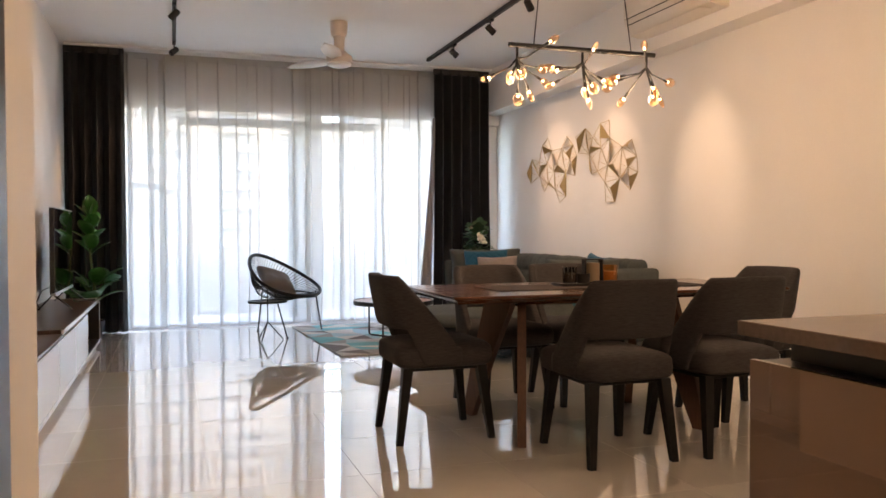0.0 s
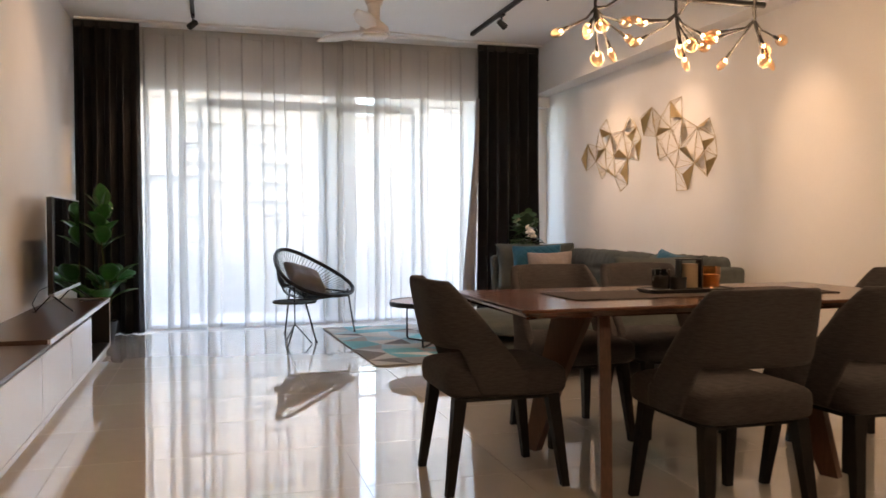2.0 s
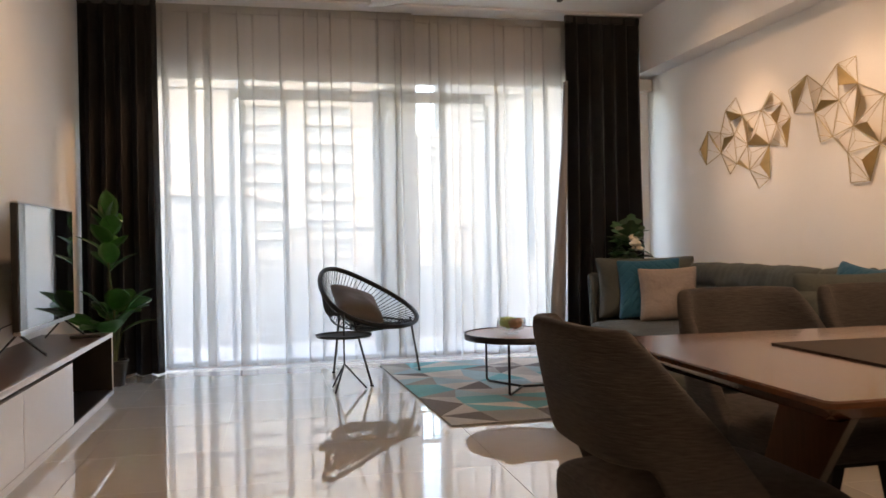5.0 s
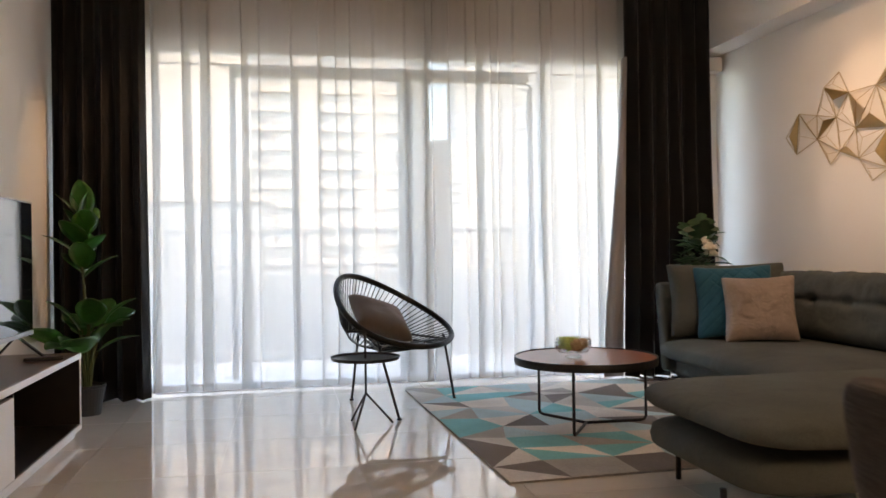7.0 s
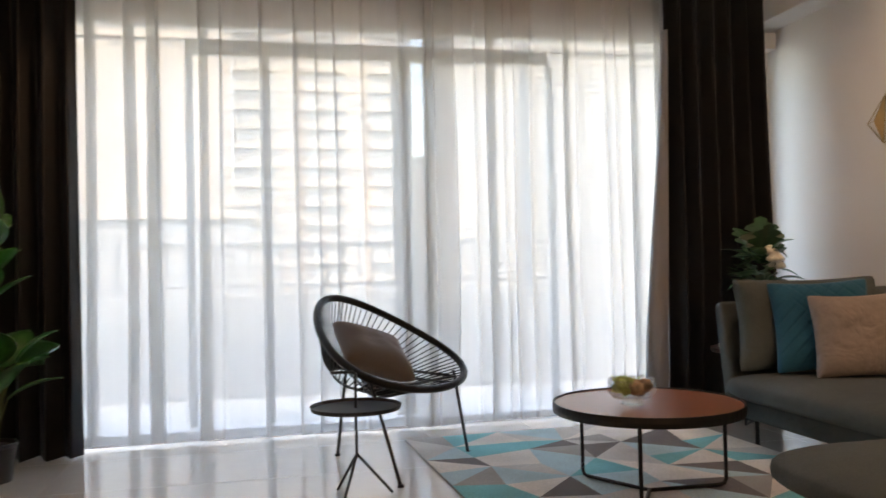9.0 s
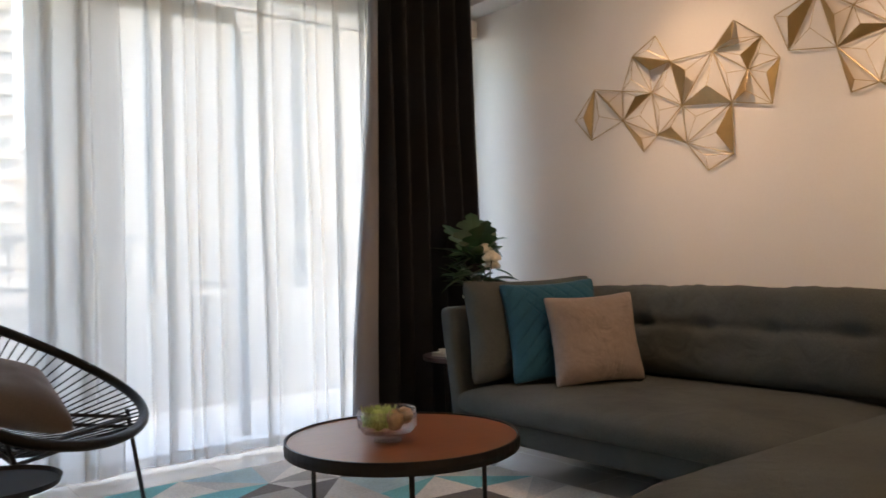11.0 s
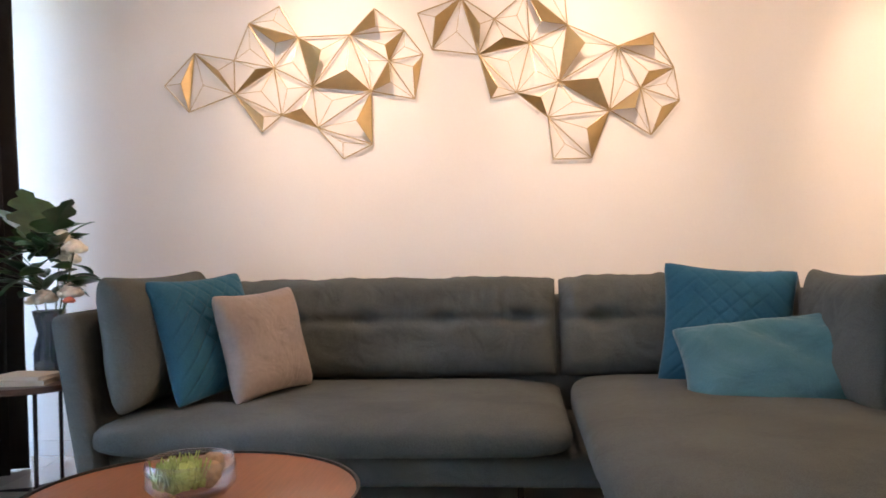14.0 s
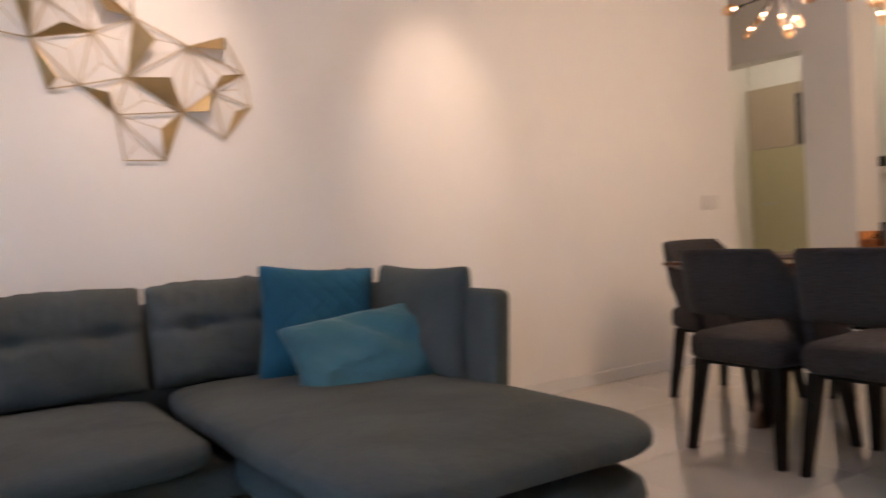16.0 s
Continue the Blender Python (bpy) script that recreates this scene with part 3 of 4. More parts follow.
# ---- ceiling fixtures ----
def track_spot(m, tilt_x, parent):
    """A lamp head on its track: clip, stem, and a tilted can with a dark mouth."""
    h = part("spot_head", lathe([(0.001, 0.045), (0.022, 0.045), (0.027, 0.038), (0.030, -0.045), (0.026, -0.048), (0.024, -0.03), (0.001, -0.03)], 20), M_BLACK, parent, "small black spotlight head", smooth=False)
    h.matrix_local = m @ pose(0, 0, -0.085, tilt_x[0], tilt_x[1], 0)
    st = part("stem", tube([(0, 0, 0), (0, 0, -0.07)], 0.006, 8), M_BLACK, parent)
    st.matrix_local = m
    cl = part("clip", box(-0.016, 0.016, -0.045, 0.045, -0.02, 0.0, 0.003), M_BLACK, parent)
    cl.matrix_local = m


def light_track(x, y0, y1, spots, label):
    t = thing("track_light", label, "track light")
    part("rail", box(x - 0.017, x + 0.017, y0, y1, ZC - 0.035, ZC, 0.003), M_BLACK, t)
    for y, tilt in spots:
        track_spot(pose(x, y, ZC - 0.036), tilt, t)
    return t


light_track(2.645, 4.6, 8.40, [(7.55, (0, -50)), (6.58, (0, -50)), (5.78, (20, -40)), (5.02, (0, -50))], "black ceiling track with small spotlights")
light_track(0.03, 4.6, 8.40, [(8.28, (-25, 45)), (6.9, (0, 40))], "black ceiling track with small spotlights near the television")


def ceiling_fan(m):
    t = thing("ceiling_fan", "cream three-blade ceiling fan with a round light", "ceiling fan", m)
    part("canopy", lathe([(0.075, 0.0), (0.078, -0.03), (0.074, -0.10), (0.066, -0.13)], 28), M_FANWHITE, t, smooth=True)
    part("rod", lathe([(0.055, -0.12), (0.048, -0.17), (0.046, -0.24), (0.056, -0.27)], 28), M_FANWHITE, t, smooth=True)
    part("motor_housing", lathe([(0.055, -0.26), (0.085, -0.285), (0.115, -0.31), (0.118, -0.345), (0.11, -0.36)], 32), M_FANWHITE, t, smooth=True)
    part("trim_ring", lathe([(0.112, -0.352), (0.128, -0.355), (0.128, -0.366), (0.112, -0.37)], 32), M_FANWHITE, t)
    part("light_diffuser", lathe([(0.108, -0.368), (0.104, -0.388), (0.07, -0.402), (0.002, -0.408)], 32), M_FANLIGHT, t, "frosted round light", smooth=True)
    for k in range(3):
        b = bmesh.new()
        rows = []
        for i in range(13):
            s = i / 12
            r = 0.11 + 0.52 * s
            half = 0.045 + 0.028 * math.sin(math.pi * min(1, s * 1.1)) - 0.035 * max(0, s - 0.85) / 0.15
            tw = math.radians(14 - 8 * s)
            rows.append([Vector((r, w * math.cos(tw), -0.335 + w * math.sin(tw) + dz)) for w, dz in ((-half, 0), (0, 0.006), (half, 0), (half, -0.006), (0, -0.004), (-half, -0.006))])
        bl = part("blade", loft(rows), M_FANWHITE, t, smooth=True)
        bl.matrix_local = pose(0, 0, 0, 0, 0, 8 + 120 * k)
    return t


ceiling_fan(pose(1.43, 7.19, ZC))


def air_conditioner():
    t = thing("air_conditioner", "cream split air conditioner on the ceiling beam", "air conditioner")
    prof = [(0.0, 0.30), (0.17, 0.30), (0.205, 0.27), (0.212, 0.16), (0.20, 0.09), (0.15, 0.02), (0.09, 0.0), (0.0, 0.0)]
    part("body", loft([[Vector((BEAM_X - 0.002 - d, y, 2.50 + z)) for d, z in prof] for y in (4.52, 4.53, 5.49, 5.50)]), M_AC, t)
    part("flap", box(BEAM_X - 0.19, BEAM_X - 0.10, 4.58, 5.44, 2.493, 2.499, 0.002), M_AC, t)
    part("slot", box(BEAM_X - 0.2165, BEAM_X - 0.2125, 4.55, 5.47, 2.625, 2.631), M_BLACK, t, "dark panel joint")
    part("slot", box(BEAM_X - 0.2035, BEAM_X - 0.1995, 4.55, 5.47, 2.58, 2.586), M_BLACK, t, "dark panel joint")
    return t


air_conditioner()


def chandelier():
    t = thing("chandelier", "black branching chandelier with lit amber glass bulbs", "chandelier")
    cx, cy, z = 2.12, 3.92, 1.985
    part("bar", tube([(cx - 0.44, cy, z), (cx + 0.44, cy, z)], 0.013, 12), M_BLACK, t)
    for dx, top in ((-0.299, -0.20), (0.293, 0.16)):
        part("cable", tube([(cx + dx, cy, z), (cx + top, cy, ZC)], 0.003, 6), M_BLACK, t)
    part("ceiling_rose", box(cx - 0.30, cx + 0.30, cy - 0.04, cy + 0.04, ZC - 0.03, ZC, 0.006), M_BLACK, t)
    rnd = random.Random(4)
    bulbs = ((-0.394, ((-0.155, -0.176, 1), (-0.055, -0.171, 1), (-0.026, -0.132, 1), (-0.011, -0.139, 0), (-0.027, -0.256, 0), (0.052, -0.220, 2), (0.121, -0.010, 1), (0.146, -0.098, 0), (0.149, -0.157, 1))),
             (-0.010, ((-0.123, -0.093, 1), (-0.150, -0.124, 1), (-0.147, -0.177, 1), (-0.008, -0.194, 1), (0.016, -0.178, 0), (-0.001, -0.253, 2), (0.077, -0.153, 1), (0.156, -0.161, 0), (0.003, -0.038, 2))),
             (0.388, ((-0.114, -0.114, 1), (-0.131, -0.136, 0), (-0.096, -0.219, 1), (0.003, -0.215, 0), (0.014, -0.165, 1), (0.046, -0.157, 2), (0.100, -0.210, 2), (0.158, -0.123, 0), (-0.067, -0.011, 1))))
    glass_mesh = {}
    for bx, tips in bulbs:
        root = Vector((cx + bx, cy, z))
        part("drop", tube([root, root + Vector((0, 0, -0.07))], 0.007, 8), M_BLACK, t)
        hub = root + Vector((0, 0, -0.07))
        for dx, dz, kind in tips:
            tip = root + Vector((dx, -0.09 if dz > -0.05 else rnd.uniform(-0.08, 0.08), dz))
            d = (tip - hub)
            elbow = hub + d * 0.30 + Vector((0, 0, -0.018 if dz > -0.2 else 0.0))
            end = (tip - elbow).normalized()
            part("branch", tube([hub, elbow, tip], [0.0065, 0.0045, 0.0038], 6), M_BLACK, t)
            part("socket", tube([tip - end * 0.012, tip + end * 0.022], 0.0075, 8), M_BLACK, t)
            if kind not in glass_mesh:
                r, stretch = ((0.0275, 1.15), (0.0195, 1.6), (0.0150, 2.1))[kind]
                b = lathe([(r * max(0.22, math.sin(math.pi * (0.08 + 0.92 * i / 9))) if i < 9 else 0.001, r * stretch * (1 - math.cos(math.pi * i / 9))) for i in range(10)], 14)
                glass_mesh[kind] = b
            bulb = part("bulb", glass_mesh[kind].copy(), M_AMBER, t, "amber glass bulb", smooth=True)
            bulb.matrix_local = Matrix.Translation(tip + end * 0.02) @ end.to_track_quat("Z", "Y").to_matrix().to_4x4()
            bulb.visible_shadow = False
            fil = part("filament", lathe([(0.002, 0.001), (0.0055, 0.004), (0.006, 0.011), (0.003, 0.017)], 8), M_FILAMENT, bulb, "glowing lamp core", smooth=True)
    return t


chandelier()


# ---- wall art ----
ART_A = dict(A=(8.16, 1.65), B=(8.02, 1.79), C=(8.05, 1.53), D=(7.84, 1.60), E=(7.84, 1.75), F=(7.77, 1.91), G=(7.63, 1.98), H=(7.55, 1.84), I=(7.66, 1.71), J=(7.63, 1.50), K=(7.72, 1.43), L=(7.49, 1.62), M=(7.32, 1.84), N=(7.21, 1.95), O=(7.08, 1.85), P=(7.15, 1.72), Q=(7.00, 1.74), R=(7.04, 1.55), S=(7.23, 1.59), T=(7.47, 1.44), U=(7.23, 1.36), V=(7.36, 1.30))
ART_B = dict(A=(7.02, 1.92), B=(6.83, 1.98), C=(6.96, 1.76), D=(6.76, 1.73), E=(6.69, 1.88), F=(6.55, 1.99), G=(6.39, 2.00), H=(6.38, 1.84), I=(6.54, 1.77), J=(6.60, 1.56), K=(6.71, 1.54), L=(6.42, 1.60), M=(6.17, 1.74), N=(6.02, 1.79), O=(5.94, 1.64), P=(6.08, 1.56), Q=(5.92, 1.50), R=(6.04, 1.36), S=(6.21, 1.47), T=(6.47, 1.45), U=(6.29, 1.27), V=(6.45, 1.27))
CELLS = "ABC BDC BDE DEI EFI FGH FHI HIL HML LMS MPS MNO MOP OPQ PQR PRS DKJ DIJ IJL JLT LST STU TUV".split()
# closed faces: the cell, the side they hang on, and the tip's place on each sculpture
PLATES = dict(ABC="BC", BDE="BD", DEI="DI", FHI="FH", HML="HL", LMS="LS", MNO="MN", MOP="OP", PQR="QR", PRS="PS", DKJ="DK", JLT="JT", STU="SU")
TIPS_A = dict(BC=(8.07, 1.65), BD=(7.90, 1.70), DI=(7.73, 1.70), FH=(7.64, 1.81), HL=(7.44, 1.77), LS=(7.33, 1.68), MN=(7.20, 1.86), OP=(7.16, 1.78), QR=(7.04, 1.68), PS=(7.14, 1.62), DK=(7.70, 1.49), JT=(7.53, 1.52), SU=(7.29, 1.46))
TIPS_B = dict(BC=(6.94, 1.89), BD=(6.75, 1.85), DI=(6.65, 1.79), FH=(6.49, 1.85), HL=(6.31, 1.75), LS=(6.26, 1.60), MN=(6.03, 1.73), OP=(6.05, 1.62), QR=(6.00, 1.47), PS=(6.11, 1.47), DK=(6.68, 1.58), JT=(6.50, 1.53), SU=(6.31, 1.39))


def wire_art(nodes, tips, label):
    """Open pyramids of gold wire set side by side on the wall, some faces closed by gold plates."""
    t = thing("wall_sculpture", label, "wall art", group="wall sculptures above the sofa")
    rim = {k: Vector((XR - 0.012, y, z)) for k, (y, z) in nodes.items()}
    done = set()
    for cell in CELLS:
        a, b_, c = (rim[k] for k in cell)
        plate = PLATES.get(cell)
        if plate:
            p, q = rim[plate[0]], rim[plate[1]]
            apex = Vector((XR - 0.050, *tips[plate]))
        else:
            centre = (a + b_ + c) / 3
            apex = Vector((XR - 0.045, centre.y, centre.z))
        for i in range(3):
            pair = tuple(sorted((cell[i], cell[(i + 1) % 3])))
            if pair not in done:
                done.add(pair)
                part("rod", tube([rim[pair[0]], rim[pair[1]]], 0.0025, 6), M_WIRE, t)
            part("spoke", tube([rim[cell[i]], apex], 0.0014, 5), M_WIRE, t)
        if plate:
            bm = bmesh.new()
            bm.faces.new([bm.verts.new(v) for v in (p, q, apex)])
            bmesh.ops.solidify(bm, geom=bm.faces[:], thickness=0.0022)
            part("plate", bm, M_GOLD, t, "satin gold metal plate")
    return t


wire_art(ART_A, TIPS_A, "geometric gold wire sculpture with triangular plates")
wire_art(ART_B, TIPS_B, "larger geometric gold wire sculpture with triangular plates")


# ---- dining set ----
def dining_chair(m):
    t = thing("dining_chair", "dark grey upholstered dining chair with black legs", "chair", m, group="chairs round the dining table")

    def seat_shape(v):
        k = 1 - 0.10 * max(0, -v.y / 0.24)
        return Vector((v.x * k, v.y, v.z + 0.012 * (1 - (v.x / 0.24) ** 2) * (1 if v.z > 0 else 0)))
    s = part("seat", rounded(0.238, 0.242, 0.062, 9, 40, 16, seat_shape, 4.5), M_CHAIR, t, smooth=True)
    s.matrix_local = pose(0, 0.0, 0.412)
    part("seat_frame", box(-0.19, 0.19, -0.19, 0.19, 0.342, 0.356, 0.004), M_BLACKWOOD, t)
    rings = []
    steps = 64
    for i in range(steps + 1):
        th = math.radians(-97 + 194 * i / steps)
        a = abs(math.degrees(th))
        e = 0.56
        cx, cy = math.copysign(abs(math.sin(th)) ** e, math.sin(th)), math.copysign(abs(math.cos(th)) ** e, math.cos(th))
        fall = min(1.0, max(0.0, (0.165 - 0.215 * cy) / 0.215))
        zt = 0.802 - 0.34 * fall ** 1.05 - 0.006 * abs(cx) ** 3
        low = min(1.0, max(0.0, (a - 52) / 24))
        zb = min(0.545 - 0.175 * low * low * (3 - 2 * low), zt - 0.05)
        pts = []
        for k in range(18):
            q = 2 * math.pi * k / 18
            cz, sz = math.cos(q), math.sin(q)
            off = 0.021 * math.copysign(abs(cz) ** 0.55, cz)
            z = (zt + zb) / 2 + (zt - zb) / 2 * math.copysign(abs(sz) ** 0.35, sz)
            lean = max(0.0, (z - 0.42)) / 0.38
            x = (0.222 + off) * cx
            y = -(0.215 + off) * cy - 0.005 - 0.075 * lean * max(0.0, cy) ** 0.5
            pts.append(Vector((x, y, z)))
        rings.append(pts)
    part("backrest", loft(rings), M_CHAIR, t, smooth=True)
    for sx in (-1, 1):
        for sy in (-1, 1):
            b = bmesh.new()
            r = []
            for z, w, px, py in ((0.36, 0.024, 0.175, 0.185), (0.0, 0.015, 0.202, 0.232)):
                r.append([Vector((sx * px + dx * w, sy * py + dy * w, z)) for dx, dy in ((-1, -1), (1, -1), (1, 1), (-1, 1))])
            leg = part("leg", loft(r, bm=b), M_BLACKWOOD, t)
    return t


first = dining_chair(pose(1.862, 3.235, 0, 0, 0, 0))
for x, y, a in ((2.425, 3.225, 1.5), (1.825, 4.37, 181), (2.315, 4.37, 179), (1.232, 3.845, -90), (2.965, 3.735, 91)):
    copy_thing(first, pose(x, y, 0, 0, 0, a))


def dining_table():
    t = thing("dining_table", "walnut dining table with slanted board legs", "table")
    x0, x1, y0, y1 = 1.18, 3.0, 3.35, 4.205
    z = TABLE_Z
    prof = ((0.035, -0.036), (0.0, -0.012), (0.0, -0.003), (0.004, 0.0))
    rings = []
    for inset, dz in prof:
        r = []
        for cx, cy, a0 in ((x1 - 0.02, y1 - 0.02, 0), (x0 + 0.02, y1 - 0.02, 90), (x0 + 0.02, y0 + 0.02, 180), (x1 - 0.02, y0 + 0.02, 270)):
            for k in range(5):
                a = math.radians(a0 + 22.5 * k)
                r.append(Vector((cx + (0.02 - inset) * math.cos(a), cy + (0.02 - inset) * math.sin(a), z + dz)))
        rings.append(r)
    part("tabletop", loft(rings), M_WALNUT, t)
    for ex in (1.54, 2.53):
        sx = -1 if ex < 2 else 1
        for sy in (-1, 1):
            r = []
            d = Vector((-0.41 * sx, -0.91 * sy, 0))
            across = Vector((0.91 * sy, -0.41 * sx, 0)) * 0.021
            foot = Vector((ex, 3.80 + sy * 0.35, 0))
            for zz, far, half in ((z - 0.037, 0.25, 0.100), (0.30, 0.10, 0.064), (0.0, 0.0, 0.036)):
                mid = foot + d * far + Vector((0, 0, zz))
                r.append([mid + d * (half * a) + across * b_ for a, b_ in ((-1, -1), (1, -1), (1, 1), (-1, 1))])
            part("leg", loft(r), M_WALNUT_LEG, t, "slanted tapering walnut board")
    part("stretcher", box(1.66, 2.41, 3.77, 3.83, z - 0.085, z - 0.038, 0.006), M_WALNUT, t)
    return t


dining_table()
tagged(mesh_object("table_runner", box(1.49, 2.70, 3.60, 3.95, TABLE_Z + 0.0005, TABLE_Z + 0.0045), M_RUNNER, None), "dark woven runner lying along the dining table", "table runner")


# ---- sofa ----
def sofa():
    t = thing("corner_sofa", "charcoal cloth corner sofa with chaise and buttoned backs", "sofa")
    # low base and shell
    part("base", box(2.80, 3.62, 5.53, 8.02, 0.13, 0.245, 0.035, 4), M_SOFA, t, smooth=True)
    b = part("chaise_base", rounded(0.60, 0.425, 0.072, 7, 48, 14, None, 4.0), M_SOFA, t, smooth=True)
    b.matrix_local = pose(2.40, 5.95, 0.206)
    part("back_shell", box(3.50, 3.66, 5.53, 8.06, 0.14, 0.70, 0.04, 4), M_SOFA, t, smooth=True)
    for y, tilt, x0 in ((8.055, -9, 2.73), (5.515, 4, 2.54)):
        a = part("arm_shell", box(x0 - 3.1, 0.52, -0.045, 0.045, -0.28, 0.28, 0.04, 4), M_SOFA, t, "thin upholstered arm panel", smooth=True)
        a.matrix_local = pose(3.1, y, 0.435, tilt, 0, 0)

    def wrinkle(seed, amount):
        def f(v):
            d = noise.noise((v.x * 5 + seed, v.y * 5, v.z * 5)) * amount + noise.noise((v.x * 14 + seed, v.y * 14, v.z * 14)) * amount * 0.35
            return v + v.normalized() * d
        return f
    s = part("seat_cushion", rounded(0.46, 0.775, 0.082, 14, 72, 24, wrinkle(2, 0.013), 3.2), M_SOFA, t, smooth=True)
    s.matrix_local = pose(3.13, 7.225, 0.306)
    s = part("chaise_cushion", rounded(0.875, 0.482, 0.068, 7.0, 112, 28, wrinkle(5, 0.013), 3.4), M_SOFA, t, smooth=True)
    s.matrix_local = pose(2.67, 5.953, 0.346, 0, 0.3, 0)

    def back(length, seed):
        """A back cushion with a soft top roll and one row of deep buttons."""
        nu, nv = 110, 30
        bm = bmesh.new()
        front, rear = [], []
        count = max(2, round(length / 0.33))
        for j in range(nv + 1):
            v = j / nv
            z = 0.40 * v
            fr, re = [], []
            for i in range(nu + 1):
                u = -1 + 2 * i / nu
                edge = max(0.0, 1 - abs(u) ** 16) ** 0.5
                belly = 0.085 * max(0.0, 1 - abs(2 * v - 1) ** 5) ** 0.5 * edge
                k = (u + 1) / 2 * count
                frac = k - math.floor(k) - 0.5
                near = math.exp(-((frac * length / count) ** 2) / 0.0026 - ((v - 0.56) * 0.40) ** 2 / 0.0009)
                crease = math.exp(-((v - 0.56) * 0.40) ** 2 / 0.00030) * 0.013
                x = -(belly - 0.034 * near * edge - crease * edge) + edge * (0.010 * noise.noise((u * 6 + seed, v * 4, 0.5)) + 0.011 * v * v * noise.noise((u * length * 16 + seed + v * 1.5, v * 2.5, 1.5)))
                roll = (0.009 * noise.noise((u * 5, seed, 0.2)) + 0.006 * noise.noise((u * length * 12, seed, 0.9)) - 0.016 * abs(u) ** 10) * max(0.0, v - 0.6) / 0.4
                fr.append(bm.verts.new((x, u * length / 2 * (1 - 0.012 * (1 - edge)), z + roll)))
                re.append(bm.verts.new((0.06 * edge * max(0.0, 1 - abs(2 * v - 1) ** 5) ** 0.5, u * length / 2 * (1 - 0.012 * (1 - edge)), z + roll)))
            front.append(fr), rear.append(re)
        for j in range(nv):
            for i in range(nu):
                bm.faces.new((front[j][i], front[j][i + 1], front[j + 1][i + 1], front[j + 1][i]))
                bm.faces.new((rear[j][i + 1], rear[j][i], rear[j + 1][i], rear[j + 1][i + 1]))
        bmesh.ops.remove_doubles(bm, verts=bm.verts[:], dist=0.0004)
        return bm
    for y, ln, sd in ((7.228, 1.54, 1), (5.985, 0.945, 4)):
        c = part("back_cushion", back(ln, sd), M_SOFA, t, "buttoned cloth back cushion", smooth=True)
        c.matrix_local = pose(3.47, y, 0.385, 0, 8, 0)
    for y, z, tilt, x, w, h, deep in ((7.925, 0.605, -7, 3.13, 0.84, 0.47, 0.215), (5.555, 0.585, 4, 2.99, 0.66, 0.44, 0.16)):
        c = part("arm_cushion", cushion(w, h, deep, 9, n=48, crush=0.008), M_SOFA, t, "plump cloth arm cushion", smooth=True)
        c.matrix_local = pose(x, y, z, tilt, 0, 0)
    for x, y in ((1.96, 6.33), (1.78, 5.68), (2.86, 7.98), (3.5, 7.98), (3.5, 5.62), (2.86, 6.62)):
        part("leg", tube([(x, y, 0.0), (x, y, 0.16)], 0.011, 10), M_BLACK, t, "thin black metal leg")
    return t


sofa()


def scatter(label, w, h, depth, mt, m, seed, quilt=0.0, slump=0.0, crush=0.0):
    ob = tagged(mesh_object("cushion", cushion(w, h, depth, seed, quilt, n=96 if quilt else 48, slump=slump, crush=crush), mt, None, smooth=True), label, "cushion", "cushions on the sofa")
    ob.matrix_world = m
    return ob


def stand(x, y, z, lean, turn, roll):
    return pose(x, y, z, lean, 0, turn) @ pose(0, 0, 0, 0, roll, 0)


scatter("quilted blue velvet cushion leaning on the sofa arm", 0.47, 0.46, 0.13, M_BLUE, stand(3.05, 7.72, 0.605, -17, -23, -2), 2, 0.009)
scatter("dusty pink velvet cushion leaning on the blue one", 0.42, 0.40, 0.14, M_PINK, stand(3.10, 7.535, 0.572, -14, -25, -2), 5, crush=0.003)
scatter("quilted blue velvet cushion at the chaise end", 0.49, 0.47, 0.13, M_BLUE, stand(3.27, 5.855, 0.587, -10, -97, 5), 7, 0.006)
scatter("plain teal velvet cushion lying slumped on the chaise", 0.71, 0.385, 0.18, M_TEAL, stand(2.97, 5.745, 0.494, -38, -104, -9), 9, 0.0, 1.0)


# ---- coffee table, rug, lounge chair ----
rug_bm = bmesh.new()


def build_rug():
    rnd = random.Random(12)
    w, d, nx, ny, th = 1.62, 2.22, 6, 9, 0.010
    grid = [[rug_bm.verts.new((w * i / nx + (rnd.uniform(-0.07, 0.07) if 0 < i < nx else 0), d * j / ny + (rnd.uniform(-0.06, 0.06) if 0 < j < ny else 0), th)) for i in range(nx + 1)] for j in range(ny + 1)]
    kinds = [0, 0, 1, 1, 2, 3, 3, 4, 5, 0, 1, 2, 4]
    for j in range(ny):
        for i in range(nx):
            a, b_, c, e = grid[j][i], grid[j][i + 1], grid[j + 1][i + 1], grid[j + 1][i]
            tris = ((a, b_, c), (a, c, e)) if (i + j) % 2 else ((a, b_, e), (b_, c, e))
            for tri in tris:
                rug_bm.faces.new(tri).material_index = rnd.choice(kinds)
    edge = [e for e in rug_bm.edges if e.is_boundary]
    ext = bmesh.ops.extrude_edge_only(rug_bm, edges=edge)
    for v in ext["geom"]:
        if isinstance(v, bmesh.types.BMVert):
            v.co.z = 0.001
    for f in ext["geom"]:
        if isinstance(f, bmesh.types.BMFace):
            f.material_index = 5


build_rug()
rug = tagged(mesh_object("rug", rug_bm, RUG, None), "flat rug with cream, turquoise and grey triangles", "rug")
rug.matrix_world = pose(1.28, 6.41, 0, 0, 0, 2.3)


